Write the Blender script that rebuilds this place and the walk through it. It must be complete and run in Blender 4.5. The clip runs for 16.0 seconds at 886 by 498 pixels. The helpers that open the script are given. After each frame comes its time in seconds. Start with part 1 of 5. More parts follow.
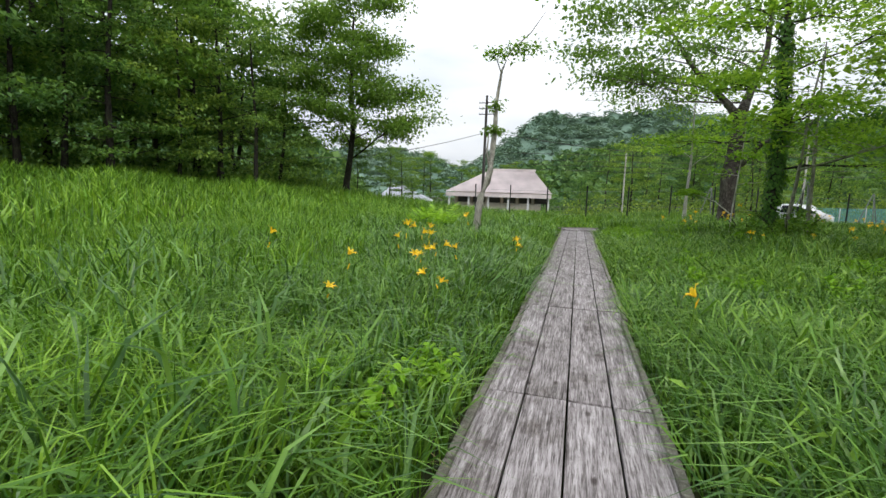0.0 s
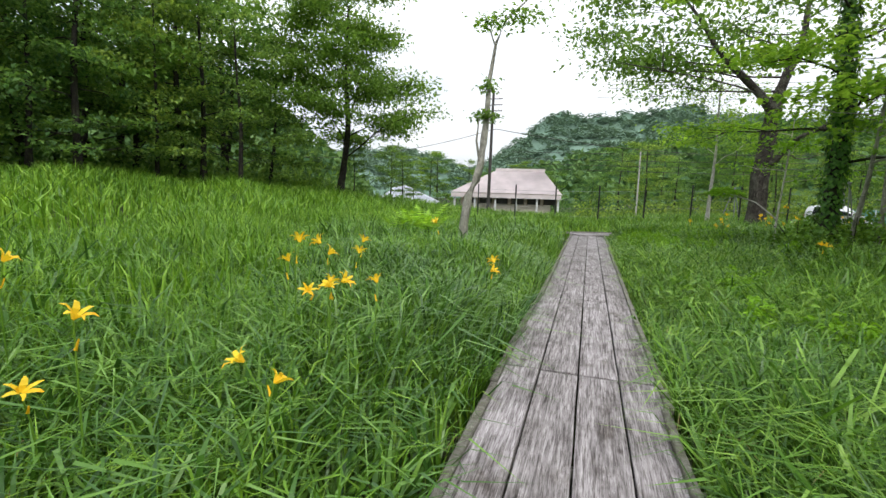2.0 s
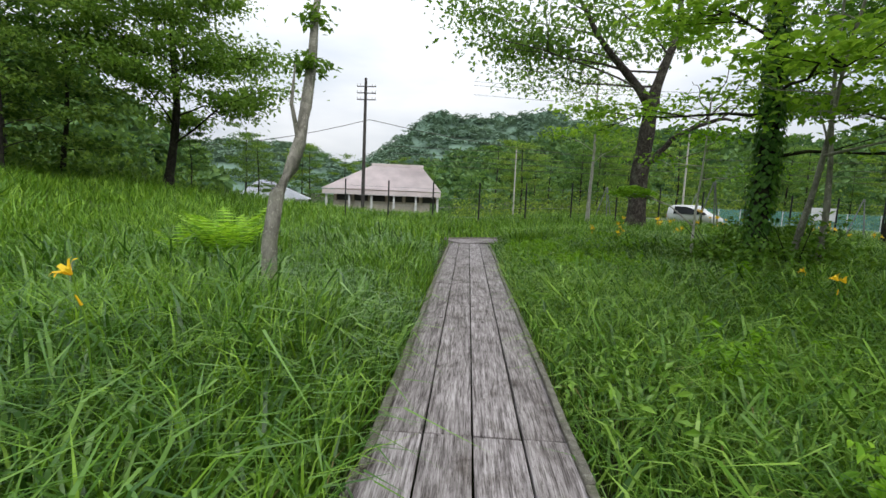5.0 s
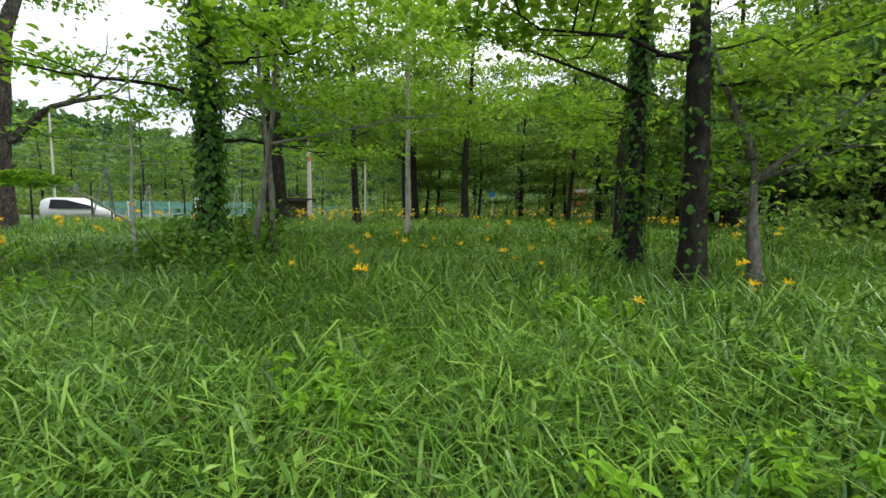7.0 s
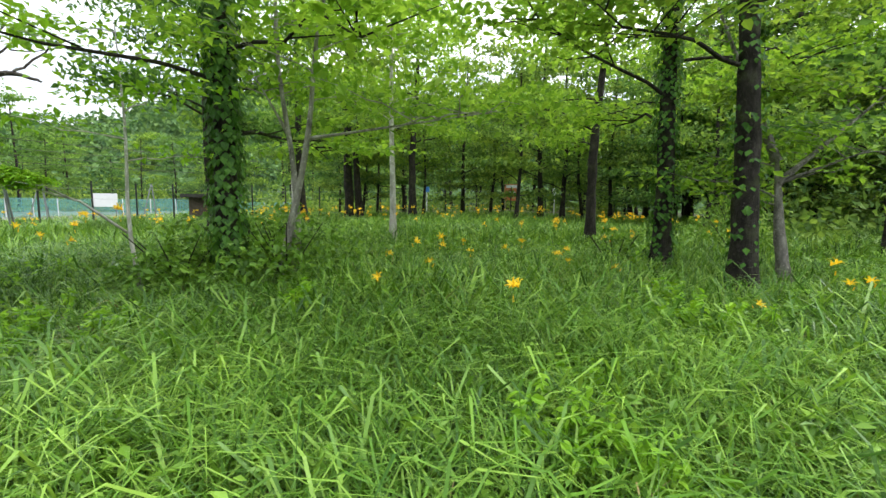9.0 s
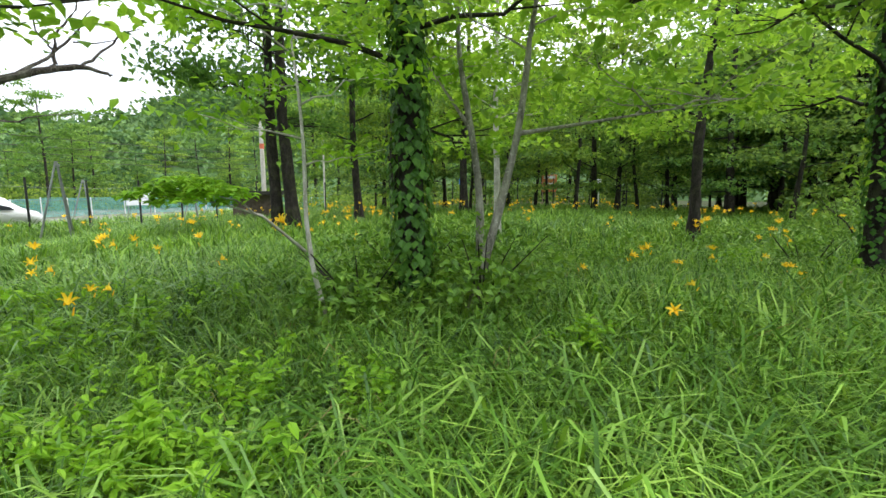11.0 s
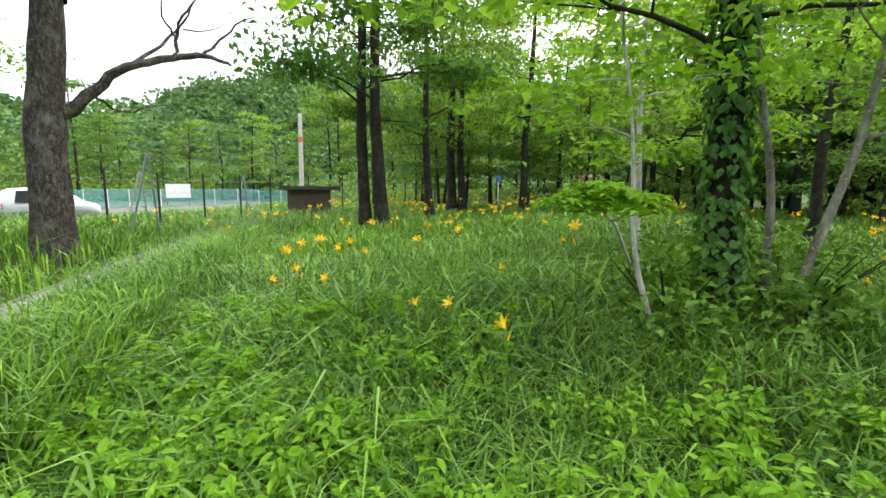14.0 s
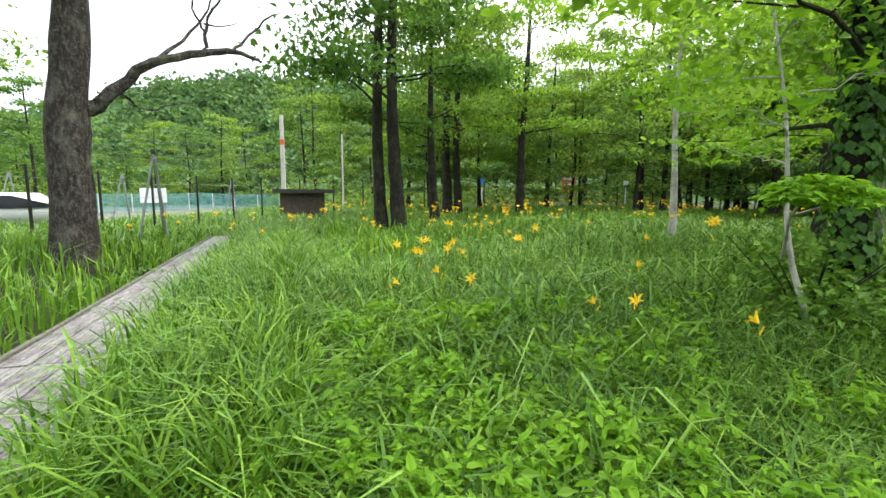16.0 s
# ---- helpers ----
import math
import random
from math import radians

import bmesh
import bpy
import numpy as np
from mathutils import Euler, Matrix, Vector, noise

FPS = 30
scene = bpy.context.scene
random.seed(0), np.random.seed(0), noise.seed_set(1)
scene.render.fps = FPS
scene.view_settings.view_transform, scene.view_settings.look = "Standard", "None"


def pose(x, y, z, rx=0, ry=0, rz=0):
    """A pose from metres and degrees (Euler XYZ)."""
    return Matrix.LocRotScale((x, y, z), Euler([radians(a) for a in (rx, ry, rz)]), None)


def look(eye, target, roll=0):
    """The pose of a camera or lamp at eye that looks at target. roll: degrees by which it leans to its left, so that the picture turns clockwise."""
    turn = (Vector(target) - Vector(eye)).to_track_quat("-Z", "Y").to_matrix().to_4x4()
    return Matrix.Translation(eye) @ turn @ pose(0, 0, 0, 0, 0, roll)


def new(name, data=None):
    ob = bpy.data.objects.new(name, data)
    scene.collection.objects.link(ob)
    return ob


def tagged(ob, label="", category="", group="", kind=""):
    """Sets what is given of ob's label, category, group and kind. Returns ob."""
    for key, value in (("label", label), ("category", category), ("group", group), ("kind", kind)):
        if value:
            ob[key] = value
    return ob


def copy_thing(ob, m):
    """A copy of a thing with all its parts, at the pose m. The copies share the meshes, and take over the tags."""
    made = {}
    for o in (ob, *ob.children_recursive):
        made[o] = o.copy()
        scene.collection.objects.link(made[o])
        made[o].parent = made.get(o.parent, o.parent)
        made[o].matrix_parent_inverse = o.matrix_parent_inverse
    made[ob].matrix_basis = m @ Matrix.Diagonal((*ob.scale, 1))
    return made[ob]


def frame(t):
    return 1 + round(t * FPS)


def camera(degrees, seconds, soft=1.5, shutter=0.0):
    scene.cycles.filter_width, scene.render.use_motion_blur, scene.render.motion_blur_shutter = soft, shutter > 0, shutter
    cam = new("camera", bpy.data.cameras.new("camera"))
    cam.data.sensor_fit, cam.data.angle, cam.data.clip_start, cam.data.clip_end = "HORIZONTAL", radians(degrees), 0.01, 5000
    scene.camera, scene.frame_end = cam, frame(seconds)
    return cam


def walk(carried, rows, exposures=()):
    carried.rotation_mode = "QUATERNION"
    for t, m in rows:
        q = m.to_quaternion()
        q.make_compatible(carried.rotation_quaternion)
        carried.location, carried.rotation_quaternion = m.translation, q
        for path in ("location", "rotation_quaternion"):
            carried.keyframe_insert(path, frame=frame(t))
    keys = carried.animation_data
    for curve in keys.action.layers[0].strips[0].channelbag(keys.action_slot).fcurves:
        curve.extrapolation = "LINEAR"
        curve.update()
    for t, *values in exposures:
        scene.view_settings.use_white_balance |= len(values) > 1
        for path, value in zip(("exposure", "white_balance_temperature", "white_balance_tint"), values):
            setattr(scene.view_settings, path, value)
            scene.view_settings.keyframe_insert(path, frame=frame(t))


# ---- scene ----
# ---- camera and walk ----
cam = camera(88.1, 16.0)
PATH = [
    (0, (-0.017, -0.403, 1.451), (-0.569, 1.5, 1.206), 1.8),
    (0.5, (0.005, 0.242, 1.43), (-0.561, 2.139, 1.183), 1.9),
    (1, (0.000, 0.833, 1.41), (-0.581, 2.729, 1.17), 1.9),
    (1.5, (-0.004, 1.386, 1.405), (-0.586, 3.281, 1.167), 2.0),
    (2, (-0.004, 1.966, 1.425), (-0.600, 3.856, 1.183), 1.8),
    (2.5, (-0.041, 2.577, 1.44), (-0.651, 4.463, 1.199), 1.8),
    (3, (-0.073, 3.221, 1.435), (-0.684, 5.107, 1.195), 1.8),
    (5.3, (-0.102, 6.234, 1.478), (0.069, 8.216, 1.245), 2.6),
    (5.5, (-0.115, 6.469, 1.47), (0.317, 8.411, 1.238), 2.8),
    (6, (-0.125, 7.024, 1.44), (0.986, 8.677, 1.219), 2.8),
    (6.5, (-0.101, 7.469, 1.42), (1.472, 8.69, 1.222), 1.8),
    (7, (-0.079, 7.889, 1.445), (1.732, 8.711, 1.244), 0.9),
    (7.5, (-0.094, 8.373, 1.484), (1.793, 8.998, 1.271), 0.5),
    (8, (-0.144, 8.866, 1.515), (1.772, 9.393, 1.298), 0.4),
    (8.5, (-0.26, 9.434, 1.525), (1.67, 9.906, 1.306), 0.6),
    (9, (-0.321, 9.997, 1.525), (1.61, 10.461, 1.305), 0.7),
    (11.5, (0.17, 13.308, 1.74), (2.087, 13.809, 1.474), -0.3),
    (12, (0.085, 13.862, 1.77), (2.003, 14.365, 1.505), -0.2),
    (12.5, (-0.044, 14.39, 1.795), (1.874, 14.889, 1.523), 0.0),
    (13, (-0.141, 14.939, 1.805), (1.777, 15.434, 1.528), 0.4),
    (13.5, (-0.212, 15.46, 1.795), (1.707, 15.95, 1.52), 0.6),
    (14, (-0.252, 15.968, 1.77), (1.667, 16.458, 1.491), 0.7),
    (14.5, (-0.314, 16.481, 1.75), (1.611, 16.947, 1.474), 0.8),
    (15, (-0.364, 16.935, 1.745), (1.57, 17.361, 1.468), 0.7),
    (15.5, (-0.434, 17.404, 1.725), (1.514, 17.768, 1.455), 0.6),
    (16, (-0.523, 17.838, 1.69), (1.431, 18.173, 1.428), 0.4),
]
walk(cam, [(t, look(e, g, r)) for t, e, g, r in PATH], exposures=[(0.0, 0.25), (1.5, 0.4), (3.0, 0.45), (5.5, 0.1), (6.5, 0.38), (7.0, 0.65), (8.0, 1.0), (9.0, 1.2), (11.5, 1.25), (16.0, 1.38)])

# ---- world: a bright overcast sky ----
SUN_ELEVATION, SUN_AZIMUTH = 55.0, 150.0
world = bpy.data.worlds.new("overcast_sky")
scene.world = world
world.use_nodes = True
wn, wl = world.node_tree.nodes, world.node_tree.links
wn.clear()
w_out, w_bg, sky = wn.new("ShaderNodeOutputWorld"), wn.new("ShaderNodeBackground"), wn.new("ShaderNodeTexSky")
sky.sky_type, sky.sun_disc = "NISHITA", False
sky.sun_elevation, sky.sun_rotation = radians(SUN_ELEVATION), radians(SUN_AZIMUTH)
sky.air_density, sky.dust_density = 1.0, 3.0
w_tc, w_map, w_cloud, w_ramp, w_mix = (wn.new("ShaderNodeTexCoord"), wn.new("ShaderNodeMapping"), wn.new("ShaderNodeTexNoise"),
                                       wn.new("ShaderNodeValToRGB"), wn.new("ShaderNodeMix"))
w_map.inputs["Scale"].default_value = (1, 1, 3.5)
w_cloud.inputs["Scale"].default_value, w_cloud.inputs["Detail"].default_value = 2.2, 5
w_ramp.color_ramp.elements[0].position, w_ramp.color_ramp.elements[0].color = 0.3, (7.2, 7.9, 8.8, 1)
w_ramp.color_ramp.elements[1].position, w_ramp.color_ramp.elements[1].color = 0.7, (11.5, 11.7, 12.0, 1)
w_mix.data_type = "RGBA"
w_mix.inputs["Factor"].default_value = 0.9
wl.new(w_tc.outputs["Generated"], w_map.inputs["Vector"])
wl.new(w_map.outputs["Vector"], w_cloud.inputs["Vector"])
wl.new(w_cloud.outputs["Fac"], w_ramp.inputs["Fac"])
wl.new(sky.outputs["Color"], w_mix.inputs["A"])
wl.new(w_ramp.outputs["Color"], w_mix.inputs["B"])
# an overcast sky is about three times as bright overhead as at the horizon
w_sep, w_up, w_scale = wn.new("ShaderNodeSeparateXYZ"), wn.new("ShaderNodeMapRange"), wn.new("ShaderNodeVectorMath")
w_up.inputs["To Min"].default_value, w_up.inputs["To Max"].default_value = 0.46, 1.3
w_scale.operation = "SCALE"
wl.new(w_tc.outputs["Generated"], w_sep.inputs["Vector"])
wl.new(w_sep.outputs["Z"], w_up.inputs["Value"])
wl.new(w_mix.outputs["Result"], w_scale.inputs["Vector"])
wl.new(w_up.outputs["Result"], w_scale.inputs["Scale"])
wl.new(w_scale.outputs["Vector"], w_bg.inputs["Color"])
w_bg.inputs["Strength"].default_value = 0.15
wl.new(w_bg.outputs["Background"], w_out.inputs["Surface"])
sun = new("sun", bpy.data.lights.new("sun", "SUN"))
sun.data.energy, sun.data.angle, sun.data.color = 1.5, radians(25), (1.0, 0.97, 0.92)
sa, se = radians(SUN_AZIMUTH), radians(SUN_ELEVATION)
sun.matrix_world = look((math.sin(sa) * math.cos(se) * 50, math.cos(sa) * math.cos(se) * 50, math.sin(se) * 50), (0, 0, 0))


# ---- materials ----
def mat(name, rough=0.7, spec=0.3):
    m = bpy.data.materials.new(name)
    m.use_nodes = True
    b = m.node_tree.nodes["Principled BSDF"]
    b.inputs["Roughness"].default_value = rough
    b.inputs["Specular IOR Level"].default_value = spec
    return m, m.node_tree.nodes, m.node_tree.links, b


def ramp(nodes, stops):
    r = nodes.new("ShaderNodeValToRGB")
    while len(r.color_ramp.elements) < len(stops):
        r.color_ramp.elements.new(0.5)
    for e, (p, c) in zip(r.color_ramp.elements, stops):
        e.position, e.color = p, (*c, 1)
    return r


def noise_node(nodes, links, scale, detail=4, stretch=None, coord="Object", rough=0.6):
    tc, n = nodes.new("ShaderNodeTexCoord"), nodes.new("ShaderNodeTexNoise")
    n.inputs["Scale"].default_value, n.inputs["Detail"].default_value, n.inputs["Roughness"].default_value = scale, detail, rough
    src = tc.outputs[coord]
    if stretch:
        mp = nodes.new("ShaderNodeMapping")
        mp.inputs["Scale"].default_value = stretch
        links.new(src, mp.inputs["Vector"])
        src = mp.outputs["Vector"]
    links.new(src, n.inputs["Vector"])
    return n


def mixed(nodes, links, fac, a, b, blend="MIX"):
    m = nodes.new("ShaderNodeMix")
    m.data_type, m.blend_type = "RGBA", blend
    for key, v in (("Factor", fac), ("A", a), ("B", b)):
        if isinstance(v, (int, float)):
            m.inputs[key].default_value = v
        elif isinstance(v, tuple):
            m.inputs[key].default_value = (*v, 1)
        else:
            links.new(v, m.inputs[key])
    return m.outputs["Result"]


def bump(nodes, links, b, height, strength, distance=0.02):
    n = nodes.new("ShaderNodeBump")
    n.inputs["Strength"].default_value, n.inputs["Distance"].default_value = strength, distance
    links.new(height, n.inputs["Height"])
    links.new(n.outputs["Normal"], b.inputs["Normal"])


def leafy(name, dark, mid, light, through_light=0.35, rough=0.5, patch=0.6, spec=0.22, each=False):
    """Foliage: colour by leaf and by patch (each: and by plant), with light shining through."""
    m, n, l, b = mat(name, rough, spec)
    geo = n.new("ShaderNodeNewGeometry")
    r = ramp(n, [(0.0, dark), (0.5, mid), (1.0, light)])
    l.new(geo.outputs["Random Per Island"], r.inputs["Fac"])
    big = noise_node(n, l, patch, 3, coord="Object")
    shade = ramp(n, [(0.3, (0.72, 0.78, 0.7)), (0.7, (1.2, 1.15, 1.05))])
    l.new(big.outputs["Fac"], shade.inputs["Fac"])
    col = mixed(n, l, 1.0, r.outputs["Color"], shade.outputs["Color"], "MULTIPLY")
    if each:
        info = n.new("ShaderNodeObjectInfo")
        tint = ramp(n, [(0.0, (0.58, 0.72, 0.85)), (0.5, (0.95, 0.98, 0.95)), (1.0, (1.3, 1.16, 0.95))])
        l.new(info.outputs["Random"], tint.inputs["Fac"])
        col = mixed(n, l, 1.0, col, tint.outputs["Color"], "MULTIPLY")
    l.new(col, b.inputs["Base Color"])
    tr, mx = n.new("ShaderNodeBsdfTranslucent"), n.new("ShaderNodeMixShader")
    warm = mixed(n, l, 1.0, col, (1.2, 1.15, 0.7), "MULTIPLY")
    l.new(warm, tr.inputs["Color"])
    mx.inputs["Fac"].default_value = through_light
    l.new(b.outputs["BSDF"], mx.inputs[1])
    l.new(tr.outputs["BSDF"], mx.inputs[2])
    l.new(mx.outputs["Shader"], n["Material Output"].inputs["Surface"])
    return m


def barky(name, a, b_, c, scale=9.0, moss=0.25, moss_col=(0.10, 0.13, 0.04)):
    m, n, l, b = mat(name, 0.9, 0.15)
    rid = noise_node(n, l, scale, 7, (1, 1, 0.4), rough=0.72)
    r = ramp(n, [(0.3, a), (0.52, b_), (0.75, c)])
    l.new(rid.outputs["Fac"], r.inputs["Fac"])
    patch = noise_node(n, l, 2.2, 4)
    pr = ramp(n, [(0.52, (0, 0, 0)), (0.68, (moss, moss, moss))])
    l.new(patch.outputs["Fac"], pr.inputs["Fac"])
    fleck = noise_node(n, l, 26, 3)
    fr = ramp(n, [(0.60, (0, 0, 0)), (0.68, (0.55, 0.55, 0.55))])
    l.new(fleck.outputs["Fac"], fr.inputs["Fac"])
    base = mixed(n, l, pr.outputs["Color"], r.outputs["Color"], moss_col)
    l.new(mixed(n, l, fr.outputs["Color"], base, tuple(min(1, v * 1.35) for v in c)), b.inputs["Base Color"])
    bump(n, l, b, rid.outputs["Fac"], 1.0, 0.06)
    return m


def painted(name, col, rough=0.5, dirt=0.12, metal=0.0, scale=3.0):
    m, n, l, b = mat(name, rough, 0.4)
    ns = noise_node(n, l, scale, 6)
    r = ramp(n, [(0.35, tuple(c * (1 - dirt) for c in col)), (0.65, tuple(min(1, c * (1 + dirt)) for c in col))])
    l.new(ns.outputs["Fac"], r.inputs["Fac"])
    l.new(r.outputs["Color"], b.inputs["Base Color"])
    b.inputs["Metallic"].default_value = metal
    bump(n, l, b, ns.outputs["Fac"], 0.15, 0.01)
    return m


def plank_wood(name):
    """Grey weathered boards with lengthwise grain, dark stains and pale scuffs."""
    m, n, l, b = mat(name, 0.85, 0.2)
    info, tc, add = n.new("ShaderNodeObjectInfo"), n.new("ShaderNodeTexCoord"), n.new("ShaderNodeVectorMath")
    comb = n.new("ShaderNodeCombineXYZ")
    mul = n.new("ShaderNodeMath")
    mul.operation = "MULTIPLY"
    mul.inputs[1].default_value = 37.0
    l.new(info.outputs["Random"], mul.inputs[0])
    for ax in "XYZ":
        l.new(mul.outputs[0], comb.inputs[ax])
    l.new(tc.outputs["Object"], add.inputs[0])
    l.new(comb.outputs[0], add.inputs[1])

    def tex(scale, stretch, detail=6, rough=0.65):
        mp, t = n.new("ShaderNodeMapping"), n.new("ShaderNodeTexNoise")
        mp.inputs["Scale"].default_value = stretch
        t.inputs["Scale"].default_value, t.inputs["Detail"].default_value, t.inputs["Roughness"].default_value = scale, detail, rough
        l.new(add.outputs[0], mp.inputs["Vector"])
        l.new(mp.outputs["Vector"], t.inputs["Vector"])
        return t.outputs["Fac"]

    grain, stain, scuff, fine = tex(46, (1, 0.05, 1), 7, 0.72), tex(3.6, (1, 0.7, 1), 7, 0.7), tex(15, (1, 0.22, 1), 9, 0.8), tex(150, (1, 0.05, 1), 4)
    g = ramp(n, [(0.34, (0.085, 0.076, 0.072)), (0.48, (0.25, 0.232, 0.23)), (0.64, (0.43, 0.41, 0.405))])
    l.new(grain, g.inputs["Fac"])
    s = ramp(n, [(0.32, (0.42, 0.39, 0.36)), (0.48, (0.9, 0.89, 0.89)), (0.72, (1.2, 1.19, 1.2))])
    l.new(stain, s.inputs["Fac"])
    col = mixed(n, l, 1.0, g.outputs["Color"], s.outputs["Color"], "MULTIPLY")
    k = ramp(n, [(0.57, (0, 0, 0)), (0.68, (0.7, 0.7, 0.7))])
    l.new(scuff, k.inputs["Fac"])
    col = mixed(n, l, k.outputs["Color"], col, (0.48, 0.45, 0.45))
    f = ramp(n, [(0.40, (0.3, 0.28, 0.26)), (0.5, (1, 1, 1))])
    l.new(fine, f.inputs["Fac"])
    col = mixed(n, l, 0.8, col, f.outputs["Color"], "MULTIPLY")
    kmap, knot = n.new("ShaderNodeMapping"), n.new("ShaderNodeTexVoronoi")
    kmap.inputs["Scale"].default_value = (1, 0.5, 1)
    knot.inputs["Scale"].default_value = 4.5
    l.new(add.outputs[0], kmap.inputs["Vector"])
    l.new(kmap.outputs["Vector"], knot.inputs["Vector"])
    kr = ramp(n, [(0.05, (0.22, 0.19, 0.17)), (0.11, (1, 1, 1))])
    l.new(knot.outputs["Distance"], kr.inputs["Fac"])
    col = mixed(n, l, 0.85, col, kr.outputs["Color"], "MULTIPLY")
    t = ramp(n, [(0.0, (0.86, 0.84, 0.84)), (1.0, (1.1, 1.08, 1.1))])
    l.new(info.outputs["Random"], t.inputs["Fac"])
    l.new(mixed(n, l, 1.0, col, t.outputs["Color"], "MULTIPLY"), b.inputs["Base Color"])
    bump(n, l, b, grain, 0.9, 0.015)
    return m


def soil_like(name, stops, scale, detail=8):
    m, n, l, b = mat(name, 0.95, 0.1)
    a, c = noise_node(n, l, scale, detail), noise_node(n, l, scale * 14, 4)
    r = ramp(n, stops)
    l.new(a.outputs["Fac"], r.inputs["Fac"])
    k = ramp(n, [(0.3, (0.6, 0.6, 0.6)), (0.7, (1.2, 1.2, 1.2))])
    l.new(c.outputs["Fac"], k.inputs["Fac"])
    l.new(mixed(n, l, 1.0, r.outputs["Color"], k.outputs["Color"], "MULTIPLY"), b.inputs["Base Color"])
    bump(n, l, b, c.outputs["Fac"], 0.6, 0.05)
    return m


M_GROUND = soil_like("meadow_soil", [(0.3, (0.022, 0.026, 0.012)), (0.55, (0.035, 0.045, 0.016)), (0.75, (0.05, 0.07, 0.022))], 0.35)
M_GRAVEL = soil_like("pale_gravel", [(0.3, (0.07, 0.10, 0.04)), (0.5, (0.15, 0.155, 0.13)), (0.8, (0.22, 0.22, 0.20))], 0.4)
M_GRASS = leafy("meadow_grass", (0.042, 0.11, 0.011), (0.118, 0.255, 0.02), (0.235, 0.395, 0.05), 0.3, 0.42, 0.35, 0.28)
# bluer sedge green, with the shade between near blades mixed into the colour
M_SHADED_SEDGE = leafy("shaded_sedge", (0.026, 0.08, 0.013), (0.07, 0.17, 0.022), (0.165, 0.30, 0.06), 0.24, 0.36, 0.5, 0.35)
M_GRASS2 = leafy("shade_grass", (0.033, 0.096, 0.012), (0.112, 0.245, 0.026), (0.27, 0.43, 0.08), 0.32, 0.38, 0.45, 0.32)
M_STRAW = leafy("dry_blades", (0.20, 0.17, 0.07), (0.26, 0.22, 0.10), (0.32, 0.27, 0.13), 0.3, 0.7)
M_HERB = leafy("meadow_herbs", (0.07, 0.16, 0.018), (0.13, 0.26, 0.028), (0.22, 0.38, 0.05), 0.3, 0.45, 0.5, 0.35)
M_FERN = leafy("fern_green", (0.13, 0.29, 0.016), (0.22, 0.42, 0.028), (0.31, 0.52, 0.05), 0.45)
M_LEAF = leafy("maple_leaves", (0.108, 0.225, 0.026), (0.198, 0.35, 0.042), (0.305, 0.475, 0.075), 0.6)
M_LEAF2 = leafy("oak_leaves", (0.08, 0.16, 0.03), (0.135, 0.245, 0.045), (0.21, 0.34, 0.07), 0.55, each=True)
M_LEAF3 = leafy("forest_leaves", (0.07, 0.145, 0.04), (0.14, 0.245, 0.06), (0.24, 0.365, 0.09), 0.55, each=True)
M_CONIF = leafy("dense_forest_leaves", (0.07, 0.15, 0.045), (0.155, 0.275, 0.07), (0.27, 0.42, 0.10), 0.55, each=True)
M_IVY = leafy("ivy_leaves", (0.035, 0.10, 0.015), (0.06, 0.16, 0.02), (0.10, 0.23, 0.03), 0.3, 0.4)
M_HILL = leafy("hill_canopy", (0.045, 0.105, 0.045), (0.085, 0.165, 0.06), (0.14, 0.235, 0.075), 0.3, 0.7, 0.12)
# haze of the distance is put into this paler, bluer canopy colour
M_HAZY_HILL = leafy("hazy_hill_canopy", (0.13, 0.21, 0.18), (0.15, 0.235, 0.195), (0.17, 0.26, 0.205), 0.2, 0.9, 0.006)
M_BARK = barky("dark_bark", (0.012, 0.010, 0.009), (0.028, 0.024, 0.021), (0.065, 0.058, 0.05), 9.0, 0.35)
M_BARK_OAK = barky("oak_bark", (0.014, 0.011, 0.010), (0.06, 0.05, 0.044), (0.22, 0.20, 0.18), 16, 0.45, (0.24, 0.24, 0.19))
M_BARK_PALE = barky("pale_bark", (0.18, 0.17, 0.145), (0.42, 0.40, 0.36), (0.60, 0.585, 0.54), 7, 0.3)
M_BARK_GREY = barky("grey_bark", (0.06, 0.055, 0.048), (0.16, 0.15, 0.13), (0.30, 0.285, 0.26), 10, 0.35)
M_BARK_LICHEN = barky("lichen_bark", (0.075, 0.07, 0.058), (0.24, 0.23, 0.195), (0.44, 0.42, 0.37), 9, 0.4, (0.22, 0.24, 0.16))
M_PLANK = plank_wood("weathered_plank")
M_RAIL = barky("mossy_edge_beam", (0.10, 0.095, 0.075), (0.19, 0.18, 0.15), (0.28, 0.27, 0.23), 14, 0.35, (0.13, 0.15, 0.06))
M_YELLOW = leafy("daylily_petals", (0.87, 0.45, 0.014), (0.93, 0.57, 0.025), (0.95, 0.67, 0.05), 0.35)
M_ROOF = painted("pink_grey_roof", (0.62, 0.545, 0.545), 0.45, 0.12, 0.0, 0.6)
M_ROOF_PALE = painted("pale_roof", (0.55, 0.58, 0.62), 0.4, 0.08)
M_WALL = painted("cream_wall", (0.55, 0.50, 0.42), 0.8, 0.1)
M_DARK = painted("dark_opening", (0.03, 0.028, 0.026), 0.5, 0.2)
M_POLE = painted("dark_pole", (0.05, 0.045, 0.042), 0.8, 0.25)
M_CONC = painted("concrete_pole", (0.40, 0.38, 0.34), 0.85, 0.15)
M_STEEL = painted("grey_steel", (0.20, 0.215, 0.21), 0.5, 0.15, 0.3)
M_BLACK = painted("black_post", (0.018, 0.02, 0.018), 0.6, 0.2)
M_TEAL = painted("teal_net", (0.10, 0.30, 0.28), 0.6, 0.15)
M_WHITE = painted("white_panel", (0.62, 0.63, 0.64), 0.5, 0.05)
